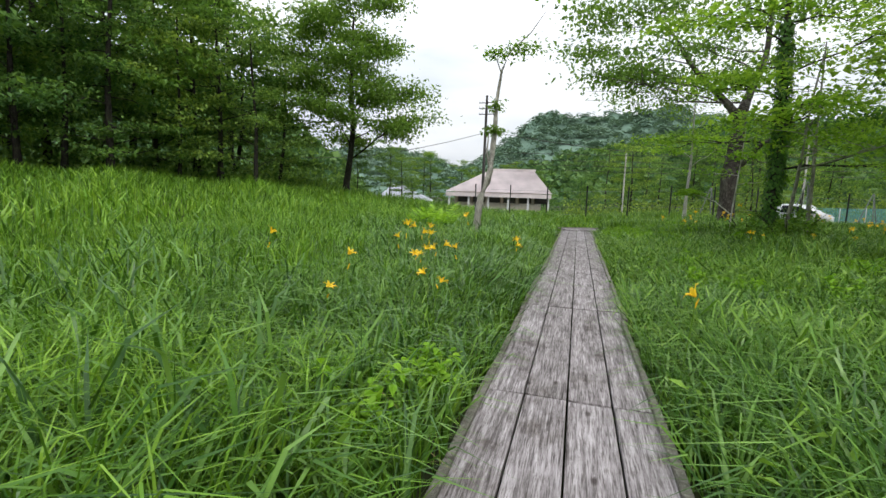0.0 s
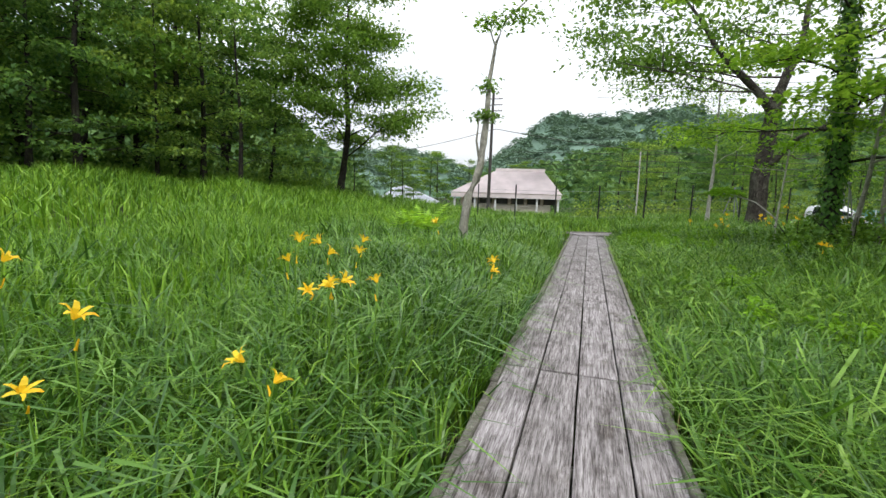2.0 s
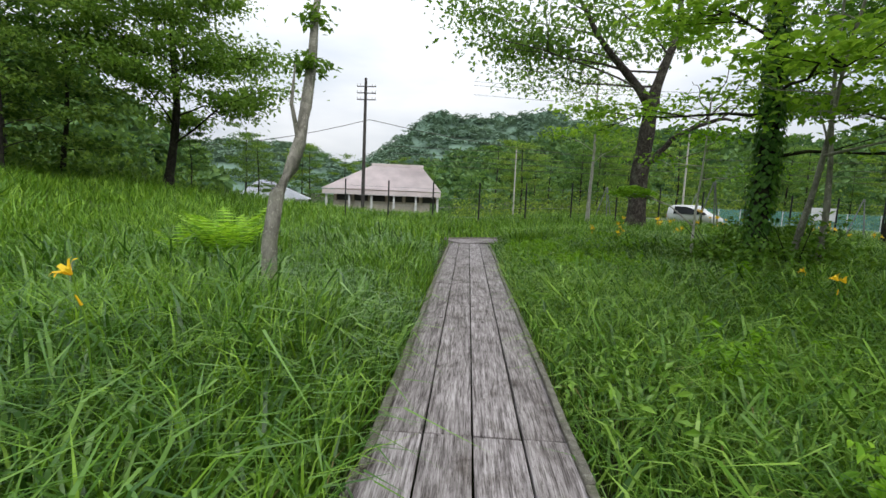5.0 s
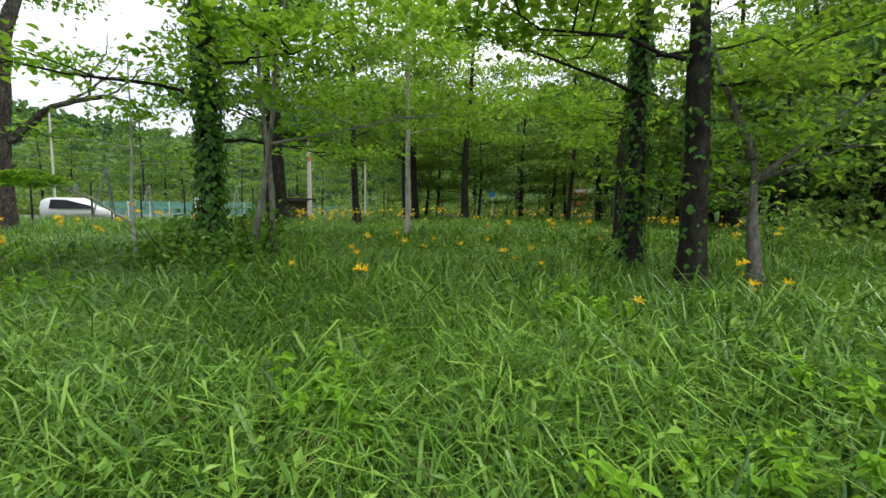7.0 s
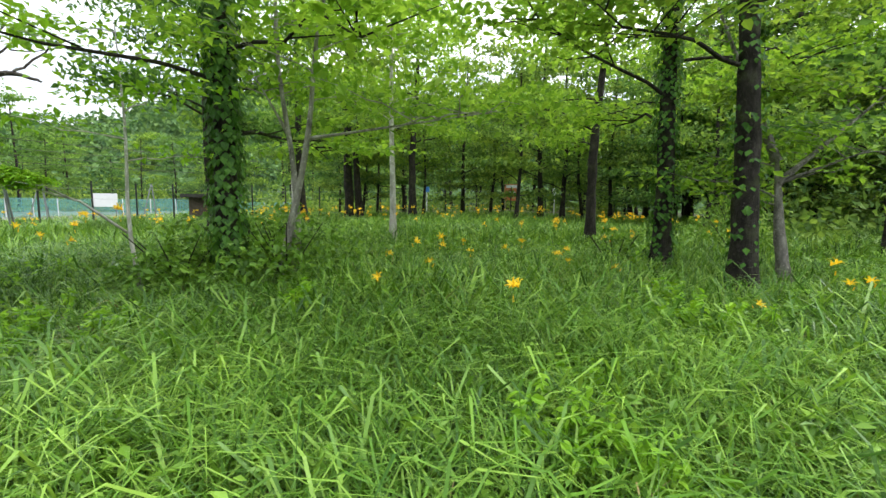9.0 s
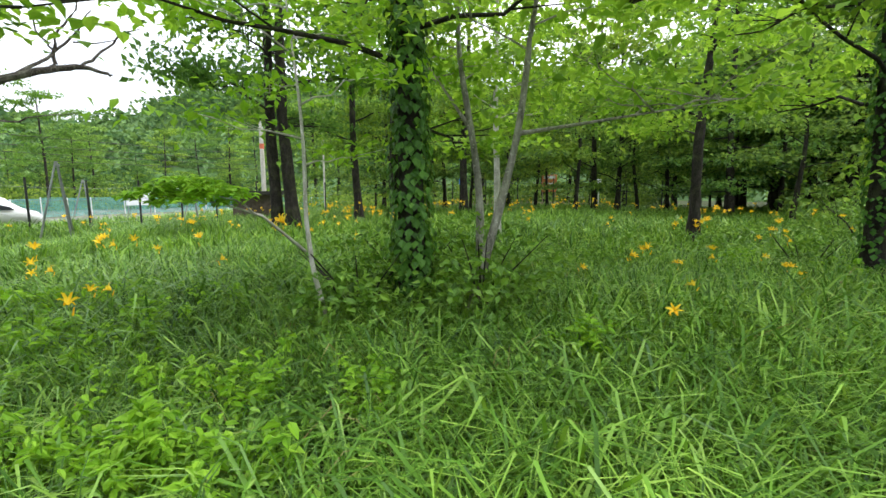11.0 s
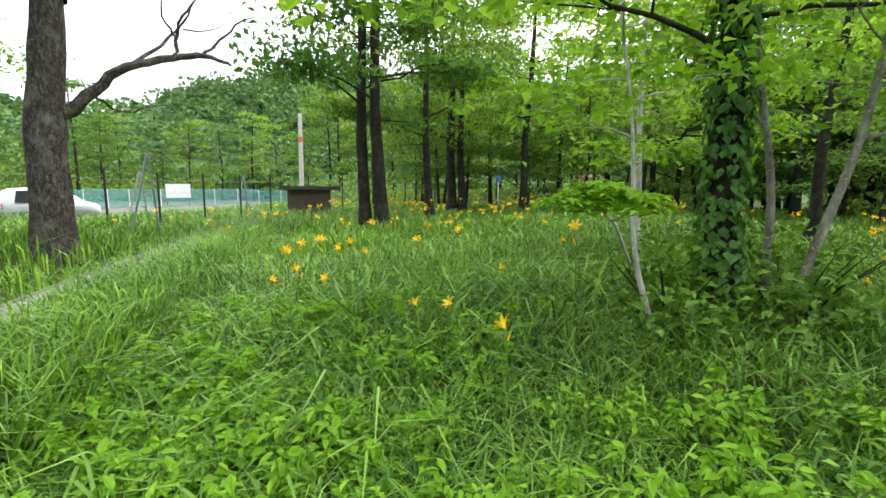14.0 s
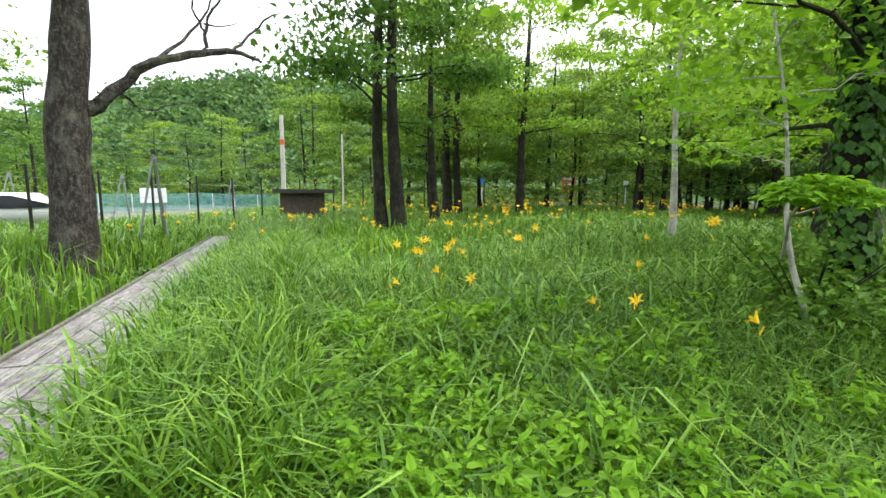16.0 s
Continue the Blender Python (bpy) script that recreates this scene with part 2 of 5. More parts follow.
M_CAR = painted("white_car_paint", (0.62, 0.63, 0.65), 0.18, 0.03)
M_GLASS = painted("tinted_glass", (0.02, 0.024, 0.028), 0.06, 0.1)
M_TYRE = painted("tyre_rubber", (0.02, 0.02, 0.02), 0.85, 0.2)
M_HUT = painted("dark_hut_boards", (0.10, 0.075, 0.06), 0.85, 0.3, 0.0, 8)
M_ORANGE = painted("faded_orange_panel", (0.50, 0.17, 0.06), 0.6, 0.15)
M_BLUE = painted("blue_sign", (0.05, 0.20, 0.55), 0.5, 0.08)
M_TIMBER = painted("peeled_timber", (0.30, 0.24, 0.17), 0.8, 0.2)
M_RED = painted("red_band", (0.45, 0.10, 0.05), 0.6, 0.1)


# ---- mesh helpers ----
def rng(seed):
    return np.random.default_rng(seed)


def smooth(a, b, v):
    t = np.clip((np.asarray(v, float) - a) / (b - a), 0, 1)
    return t * t * (3 - 2 * t)


LEG2 = math.radians(27.5)  # heading of the second stretch of boardwalk, from east
CORNER_Y = 20.5
PLANK = 0.308


def ground_z(x, y):
    x, y = np.asarray(x, float), np.asarray(y, float)
    z = -0.22 + 0.27 * smooth(1.0, 6, x) + 1.75 * smooth(5, 25, -x) * smooth(70, 45, y) + 0.18 * smooth(2.0, 4.5, x) * smooth(8, 13, y) * smooth(20, 16, y)
    z = z + 0.05 * np.sin(x * 0.55 + 1.3) * np.cos(y * 0.43) + 0.03 * np.sin(x * 1.7 + y * 1.1)
    z = z - 1.7 * smooth(32, 60, y) * smooth(14, 4, x)
    z = z - 0.25 * smooth(20, 34, y) * smooth(6, 14, x) - 0.3 * smooth(30, 46, x)
    u, w = x * math.cos(LEG2) + (y - CORNER_Y) * math.sin(LEG2), -x * math.sin(LEG2) + (y - CORNER_Y) * math.cos(LEG2)
    near = smooth(2.6, 1.0, np.abs(w)) * smooth(-3, -1, u) * smooth(18.5, 16.5, u)
    return z * (1 - near) + np.minimum(z, -0.2) * near


def mesh_from(name, verts, faces, material, shade_smooth=False):
    me = bpy.data.meshes.new(name)
    verts = np.asarray(verts, np.float32)
    me.vertices.add(len(verts))
    me.vertices.foreach_set("co", verts.ravel())
    if isinstance(faces, np.ndarray):
        groups = [faces]
    else:
        groups = faces
    loops = np.concatenate([f.ravel() for f in groups]).astype(np.int32)
    totals = np.concatenate([np.full(len(f), f.shape[1]) for f in groups])
    starts = np.concatenate(([0], np.cumsum(totals)[:-1])).astype(np.int32)
    me.loops.add(len(loops))
    me.loops.foreach_set("vertex_index", loops)
    me.polygons.add(len(totals))
    me.polygons.foreach_set("loop_start", starts)
    me.update(calc_edges=True)
    me.polygons.foreach_set("use_smooth", np.full(len(totals), shade_smooth))
    me.materials.append(material)
    return me


def bm_mesh(name, bm, material, shade_smooth=False):
    me = bpy.data.meshes.new(name)
    bmesh.ops.recalc_face_normals(bm, faces=bm.faces)
    bm.to_mesh(me)
    bm.free()
    for p in me.polygons:
        p.use_smooth = shade_smooth
    me.materials.append(material)
    return me


def part(name, data, parent, label=""):
    ob = new(name, data)
    ob.parent = parent
    if label:
        ob["label"] = label
    return ob


def box(bm, x0, x1, y0, y1, z0, z1, bevel=0.0, m=None):
    r = bmesh.ops.create_cube(bm, size=1)
    vs = r["verts"]
    bmesh.ops.scale(bm, vec=(x1 - x0, y1 - y0, z1 - z0), verts=vs)
    bmesh.ops.translate(bm, vec=((x0 + x1) / 2, (y0 + y1) / 2, (z0 + z1) / 2), verts=vs)
    if m is not None:
        bmesh.ops.transform(bm, matrix=m, verts=vs)
    if bevel:
        es = list({e for v in vs for e in v.link_edges})
        bmesh.ops.bevel(bm, geom=es, offset=bevel, segments=1, affect="EDGES")


def boxes(name, material, *dims, bevel=0.0):
    bm = bmesh.new()
    for d in dims:
        box(bm, *d, bevel=bevel)
    return bm_mesh(name, bm, material)


def tube_arrays(points, radii, sides=8, seed=0, rough=0.0):
    """A tapered tube along points; rough: uneven outline as a share of the radius."""
    pts, r = np.asarray(points, float), np.asarray(radii, float)
    n = len(pts)
    tan = np.gradient(pts, axis=0)
    tan /= np.linalg.norm(tan, axis=1)[:, None] + 1e-9
    ref = np.where(np.abs(tan[:, 2:3]) > 0.9, np.array([[1.0, 0, 0]]), np.array([[0, 0, 1.0]]))
    u = np.cross(tan, ref)
    u /= np.linalg.norm(u, axis=1)[:, None] + 1e-9
    v = np.cross(tan, u)
    a = np.linspace(0, 2 * np.pi, sides, endpoint=False)
    k = 1 + rough * rng(seed).normal(size=(n, sides))
    ring = pts[:, None] + (np.cos(a)[None, :, None] * u[:, None] + np.sin(a)[None, :, None] * v[:, None]) * (r[:, None] * k)[:, :, None]
    i = np.arange(n - 1)[:, None] * sides
    j = np.arange(sides)[None]
    q = np.stack([i + j, i + (j + 1) % sides, i + sides + (j + 1) % sides, i + sides + j], -1).reshape(-1, 4)
    return ring.reshape(-1, 3), q


def joined(pieces):
    vs, fs, o = [], [], 0
    for v, f in pieces:
        vs.append(v)
        fs.append(f + o)
        o += len(v)
    return np.concatenate(vs), np.concatenate(fs)


def leaf_arrays(pos, size, seed, flat=0.5, aspect=0.6, fold=0.15):
    """Pointed leaves (two faces folded along the rib) at pos. flat: how level they lie."""
    g = rng(seed)
    n = len(pos)
    size = np.broadcast_to(np.asarray(size, float), (n,)) * g.uniform(0.65, 1.3, n)
    yaw = g.uniform(0, 2 * np.pi, n)
    tilt = g.normal(0, 1, n) * (1 - flat) * 1.2 - 0.25
    roll = g.normal(0, 1, n) * (1 - flat) * 1.2
    d = np.stack([np.cos(yaw) * np.cos(tilt), np.sin(yaw) * np.cos(tilt), np.sin(tilt)], 1)
    s0 = np.stack([-np.sin(yaw), np.cos(yaw), np.zeros(n)], 1)
    nn = np.cross(d, s0)
    s = s0 * np.cos(roll)[:, None] + nn * np.sin(roll)[:, None]
    up = np.cross(d, s)
    L = size[:, None]
    a, c = pos, pos + d * L
    mid = pos + d * L * 0.42
    b1 = mid + s * L * aspect * 0.5 + up * L * fold
    b2 = mid - s * L * aspect * 0.5 + up * L * fold
    v = np.stack([a, b1, c, b2], 1).reshape(-1, 3)
    i = np.arange(n)[:, None] * 4
    return v, np.concatenate([i + np.array([[0, 1, 2]]), i + np.array([[0, 2, 3]])], 1).reshape(-1, 3)


def broad_leaf_arrays(pos, size, seed, flat=0.5, aspect=0.85, fold=0.1):
    """Broad rounded leaves with a drawn-out tip, two faces folded along the rib, tips hanging a little."""
    g = rng(seed)
    n = len(pos)
    L = (np.broadcast_to(np.asarray(size, float), (n,)) * g.uniform(0.55, 1.25, n))[:, None]
    yaw = g.uniform(0, 2 * np.pi, n)
    tilt = g.normal(0, 1, n) * (1 - flat) - 0.3
    roll = g.normal(0, 1, n) * (1 - flat)
    d = np.stack([np.cos(yaw) * np.cos(tilt), np.sin(yaw) * np.cos(tilt), np.sin(tilt)], 1)
    s0 = np.stack([-np.sin(yaw), np.cos(yaw), np.zeros(n)], 1)
    s = s0 * np.cos(roll)[:, None] + np.cross(d, s0) * np.sin(roll)[:, None]
    up = np.cross(d, s)
    rim = []
    for t, w, h in ((0.22, 0.46, 0.6), (0.6, 0.4, 0.9)):
        rim.append((pos + d * L * t + s * L * aspect * w + up * L * fold * h, pos + d * L * t - s * L * aspect * w + up * L * fold * h))
    v = np.stack([pos, rim[0][0], rim[1][0], pos + d * L - up * L * fold, rim[1][1], rim[0][1]], 1).reshape(-1, 3)
    i = np.arange(n)[:, None] * 6
    return v, np.concatenate([i + np.array([[0, 1, 2, 3]]), i + np.array([[0, 3, 4, 5]])], 1).reshape(-1, 4)


def far_blade_arrays(x, y, z, height, width, seed, bend=0.5):
    """Grass blades for the distance: one bent strip with a pointed end."""
    g = rng(seed)
    n = len(x)
    yaw = g.uniform(0, 2 * np.pi, n)
    d = np.stack([np.cos(yaw), np.sin(yaw), np.zeros(n)], 1) * (np.abs(g.normal(bend, 0.28, n)) * height)[:, None]
    tw = yaw + np.pi / 2 + g.normal(0, 0.5, n)
    s = np.stack([np.cos(tw), np.sin(tw), np.zeros(n)], 1) * (width * 0.5)[:, None]
    base, up = np.stack([x, y, z], 1), np.array([0, 0, 1.0]) * height[:, None]
    m = base + d * 0.22 + up * 0.62
    v = np.stack([base - s * 0.7, base + s * 0.7, m + s, m - s, base + d + up * 0.93], 1).reshape(-1, 3)
    i = np.arange(n)[:, None] * 5
    return v, [i + np.array([[0, 1, 2, 3]]), i + np.array([[3, 2, 4]])]


def blade_arrays(x, y, z, height, width, seed, bend=0.5):
    """Grass blades: tapering strips that arch over."""
    g = rng(seed)
    n = len(x)
    yaw = g.uniform(0, 2 * np.pi, n)
    b = np.abs(g.normal(bend, 0.28, n)) * height
    d = np.stack([np.cos(yaw), np.sin(yaw), np.zeros(n)], 1)
    tw = yaw + np.pi / 2 + g.normal(0, 0.5, n)
    s = np.stack([np.cos(tw), np.sin(tw), np.zeros(n)], 1)
    base = np.stack([x, y, z], 1)
    rows = []
    for k, (h, f, w) in enumerate(((0.0, 0.0, 0.7), (0.45, 0.12, 1.0), (0.8, 0.45, 0.75), (0.93, 1.0, 0.0))):
        droop = np.clip(b / height - 0.5, 0, 1) * 0.35 * (k == 3)
        c = base + d * (b * f)[:, None] + np.array([0, 0, 1.0]) * (height * (h - droop))[:, None]
        if w:
            rows += [c - s * (width * w * 0.5)[:, None], c + s * (width * w * 0.5)[:, None]]
        else:
            rows.append(c)
    v = np.stack(rows, 1).reshape(-1, 3)
    i = np.arange(n)[:, None] * 7
    q = np.concatenate([i + np.array([[0, 1, 3, 2]]), i + np.array([[2, 3, 5, 4]])], 1).reshape(-1, 4)
    return v, [q, i + np.array([[4, 5, 6]])]


# ---- ground ----
def build_ground():
    near = np.concatenate([np.linspace(-60, -16, 30), np.linspace(-15, 25, 90), np.linspace(26, 80, 40)])
    xs = np.concatenate([[-900, -400, -150], near, [120, 300, 900]])
    ys = np.concatenate([[-900, -300, -80], np.linspace(-40, -6, 14), np.linspace(-5, 45, 110), np.linspace(46, 90, 24), [150, 400, 900]])
    X, Y = np.meshgrid(xs, ys)
    Z = ground_z(X, Y)
    nx, ny = len(xs), len(ys)
    i = (np.arange(ny - 1)[:, None] * nx + np.arange(nx - 1)[None]).reshape(-1, 1)
    q = np.concatenate([i, i + 1, i + nx + 1, i + nx], 1)
    tagged(new("ground", mesh_from("ground", np.stack([X, Y, Z], -1).reshape(-1, 3), q, M_GROUND, True)),
           "green marsh meadow ground under tall grass", "ground", kind="structure")
    bm = bmesh.new()
    bmesh.ops.create_grid(bm, x_segments=24, y_segments=24, size=1)
    for v in bm.verts:
        v.co.x, v.co.y = 27 + v.co.x * 19 + v.co.y * 4, 48 + v.co.y * 9
        v.co.z = float(ground_z(v.co.x, v.co.y)) + 0.03
    tagged(new("parking_ground", bm_mesh("parking_ground", bm, M_GRAVEL, True)), "pale gravel parking ground beyond the meadow", "gravel", kind="structure")


build_ground()

# ---- boardwalk ----


def leg2_pose():
    return pose(0, CORNER_Y, 0.03, 0, 0, math.degrees(LEG2))


def off_deck(x, y, margin):
    """True where a point lies clear of both stretches of boardwalk."""
    a = (np.abs(x) > margin) | (y > CORNER_Y + 0.7)
    dx, dy = x, y - CORNER_Y
    u, w = dx * math.cos(LEG2) + dy * math.sin(LEG2), -dx * math.sin(LEG2) + dy * math.cos(LEG2)
    return a & ((np.abs(w) > margin) | (u < -0.7) | (u > 16))


def build_boardwalk():
    walkway = tagged(new("boardwalk"), "weathered grey plank boardwalk with mossy edge beams across the meadow", "boardwalk")
    g = random.Random(5)

    def plank_mesh(length, k):
        r = random.Random(k)
        bm = bmesh.new()
        box(bm, -PLANK / 2 + 0.007, PLANK / 2 - 0.007, 0.011, length - 0.011, -0.045, 0)
        bmesh.ops.subdivide_edges(bm, edges=[e for e in bm.edges if abs(e.verts[0].co.y - e.verts[1].co.y) > 0.1], cuts=4)
        for v in bm.verts:
            v.co.x += r.uniform(-0.0025, 0.0025)
            v.co.z += r.uniform(-0.003, 0.003)
        bmesh.ops.bevel(bm, geom=[e for e in bm.edges if e.calc_face_angle(0) > 1], offset=0.004, segments=1, affect="EDGES")
        return bm_mesh("plank", bm, M_PLANK)

    cache = {}

    def lay(m, x, y, length):
        key = (round(length, 2), g.randrange(3))
        if key not in cache:
            cache[key] = plank_mesh(length, len(cache))
        ob = part("plank", cache[key], walkway)
        ob.matrix_basis = m @ pose(x, y, g.uniform(-0.006, 0.004), g.uniform(-0.1, 0.1), g.uniform(-0.7, 0.7), 0)

    def beam(m, x, y, length, k):
        bm = bmesh.new()
        box(bm, -0.026, 0.026, 0, length - 0.012, -0.02, 0.04)
        bmesh.ops.subdivide_edges(bm, edges=[e for e in bm.edges if abs(e.verts[0].co.y - e.verts[1].co.y) > 0.1], cuts=5)
        r = random.Random(k)
        for v in bm.verts:
            v.co.x += r.uniform(-0.006, 0.006)
            v.co.z += r.uniform(-0.006, 0.006)
        bmesh.ops.bevel(bm, geom=[e for e in bm.edges if e.calc_face_angle(0) > 1], offset=0.008, segments=1, affect="EDGES")
        ob = part("edge_beam", bm_mesh("edge_beam", bm, M_RAIL), walkway, "mossy squared edge beam")
        ob.matrix_basis = m @ pose(x, y, 0, 0, 0, g.uniform(-0.3, 0.3))

    one = Matrix.Identity(4)
    starts = [-5.1, -1.1, 2.86, 5.7, 8.55, 12.55, 15.6]
    ends = starts[1:] + [CORNER_Y - 0.55]
    for i in range(4):
        x = (i - 1.5) * PLANK
        for s, e in zip(starts, ends):
            if s == 12.55 and i != 2:
                s += 0.9 if i < 2 else 0.4
            if e == 12.55 and i != 2:
                e += 0.9 if i < 2 else 0.4
            lay(one, x, s, e - s)
    for i in range(4):
        for k in range(4):
            m = leg2_pose() @ pose(-0.62 + 4.0 * k, (i - 1.5) * PLANK, 0, 0, 0, -90)
            lay(m, 0, 0, 4.0)
    for side in (-1, 1):
        y, k = -5.0, 0
        while y < CORNER_Y - 0.75:
            ln = min((2.86, 3.98, 3.4)[k % 3], CORNER_Y - 0.7 - y)
            beam(one, side * 0.6 + 0.012 * math.sin(k * 2.1 + side), y, ln, k + 40 * side)
            y, k = y + ln, k + 1
        for k in range(4):
            beam(leg2_pose() @ pose((0.75 if side < 0 else -0.6) + 3.9 * k, side * 0.6, 0, 0, 0, -90), 0, 0, 3.88, k + 90 + side)
    for m, ys in ((one, [-4, -1.2, 1.6, 4.4, 7.2, 10, 12.8, 15.6, 18.4]), (leg2_pose() @ pose(0, 0, 0, 0, 0, -90), [0.6, 3.4, 6.2, 9, 11.8, 14.6])):
        for y in ys:
            ob = part("joist", boxes("joist", M_RAIL, (-0.66, 0.66, -0.06, 0.06, -0.32, -0.055)), walkway, "dark cross joist under the planks")
            ob.matrix_basis = m @ pose(0, y, 0)


build_boardwalk()


# ---- trees ----
def spine(base, top, bends, n=9):
    """Points of a trunk from base to top, pushed aside by bends: (share of height, dx, dy)."""
    t = np.linspace(0, 1, n)
    p = np.asarray(base)[None] * (1 - t[:, None]) + np.asarray(top)[None] * t[:, None]
    for at, dx, dy in bends:
        k = np.exp(-((t - at) / 0.22) ** 2)
        p[:, 0] += dx * k
        p[:, 1] += dy * k
    return p


def at_share(pts, s):
    f = np.clip(s, 0, 1) * (len(pts) - 1)
    i = int(min(f, len(pts) - 2))
    return pts[i] * (1 - (f - i)) + pts[i + 1] * (f - i)


def grow(seed, trunks, limb_from, limbs, reach, leaves, leaf_size, rise=0.35, cluster=0.55, layer=0.3, sides=9, toward=None, twigs=5, droop=0.0, flat=0.6, broad=False, thin=False):
    """Wood and leaves of a tree. trunks: lists (points, radius at the foot). Limbs leave the trunks above limb_from (share), each
    with twigs that end in level sprays of leaves."""
    g = rng(seed)
    wood, ends = [], []
    for pts, r0 in trunks:
        n = len(pts)
        rad = r0 * (1 - 0.75 * np.linspace(0, 1, n) ** 0.9)
        rad[0] *= 1.35
        wood.append(tube_arrays(np.stack([np.interp(np.linspace(0, 1, 2 * n), np.linspace(0, 1, n), pts[:, q]) for q in range(3)], 1), np.interp(np.linspace(0, 1, 2 * n), np.linspace(0, 1, n), rad), sides, seed, 0.07))
        for k in range(limbs):
            s = limb_from + (1 - limb_from) * (k + g.uniform(0.2, 0.8)) / limbs
            p0 = at_share(pts, s)
            a = 2.4 * k + g.uniform(-0.5, 0.5)
            if toward is not None and k % 2 == 0:
                a = toward + g.normal(0, 0.5)
            ln = reach * (1.1 - 0.55 * s) * g.uniform(0.7, 1.15)
            d = np.array([math.cos(a), math.sin(a), 0.0])
            t = np.linspace(0, 1, 6)
            wob = g.normal(0, 0.06 * ln, (6, 3)) * t[:, None]
            up = rise * ln * g.uniform(0.5, 1.4)
            lp = p0 + d * (ln * t)[:, None] + np.array([0, 0, 1.0]) * (up * t ** 0.8 - droop * ln * t ** 2)[:, None] + wob
            r1 = max(0.012, r0 * 0.24 * (1.05 - 0.6 * s))
            wood.append(tube_arrays(lp, r1 * (1 - 0.8 * t), 5, seed + k))
            ends.append((lp[-1], ln))
            for q in range(twigs):
                u = g.uniform(0.35, 1.0)
                b0 = at_share(lp, u)
                a2 = a + g.choice([-1, 1]) * g.uniform(0.4, 1.3)
                l2 = ln * g.uniform(0.22, 0.5)
                tp = b0 + np.array([math.cos(a2), math.sin(a2), g.uniform(-0.05, 0.4)]) * (l2 * np.linspace(0, 1, 4))[:, None]
                wood.append(tube_arrays(tp[::3] if thin else tp, r1 * 0.4 * (1 - 0.75 * np.linspace(0, 1, 2 if thin else 4)), 3 if thin else 4, seed + q))
                ends.append((tp[-1], ln))
                ends.append((tp[2], ln))
    c = np.array([e[0] for e in ends])
    idx = g.integers(0, len(c), leaves)
    off = g.normal(0, 1, (leaves, 3)) * np.array([cluster, cluster, cluster * layer])
    pos = c[idx] + off
    w_v, w_f = joined(wood)
    l_v, l_f = broad_leaf_arrays(pos, leaf_size, seed + 7, flat) if broad else leaf_arrays(pos, leaf_size, seed + 7, flat)
    return (w_v, w_f), (l_v, l_f)


def ivy_on(pts, r0, share, count, seed, size=0.11):
    g = rng(seed)
    s = g.uniform(0.0, share, count) ** 0.9
    a = g.uniform(0, 2 * np.pi, count)
    p = np.array([at_share(pts, k) for k in s])
    r = r0 * (1 - 0.6 * s) * 1.15 + np.abs(g.normal(0, 0.05, count))
    p = p + np.stack([np.cos(a) * r, np.sin(a) * r, np.zeros(count)], 1)
    n = count
    out = np.stack([np.cos(a), np.sin(a), np.zeros(n)], 1)
    side = np.stack([-np.sin(a), np.cos(a), np.zeros(n)], 1)
    L = (size * g.uniform(0.6, 1.3, n))[:, None]
    d = out * g.uniform(0.1, 0.5, n)[:, None] + np.array([0, 0, -1.0]) + side * g.normal(0, 0.35, n)[:, None]
    d /= np.linalg.norm(d, axis=1)[:, None]
    v = np.stack([p, p + d * L * 0.35 + side * L * 0.45 + out * L * 0.1, p + d * L, p + d * L * 0.35 - side * L * 0.45 + out * L * 0.1], 1).reshape(-1, 3)
    i = np.arange(n)[:, None] * 4
    return v, np.concatenate([i + np.array([[0, 1, 2]]), i + np.array([[0, 2, 3]])], 1).reshape(-1, 3)


def tree(name, label, wood, leaves, bark, leaf, at=(0, 0, 0), extra=()):
    root = tagged(new(name), label, "tree")
    root.location = at
    part("trunk", mesh_from("trunk", *wood, bark, True), root)
    if leaves is not None:
        part("crown", mesh_from("crown", *leaves, leaf), root)
    for nm, data, m, lab in extra:
        part(nm, mesh_from(nm, *data, m), root, lab)
    return root


def gz(x, y):
    return float(ground_z(x, y)) - 0.03


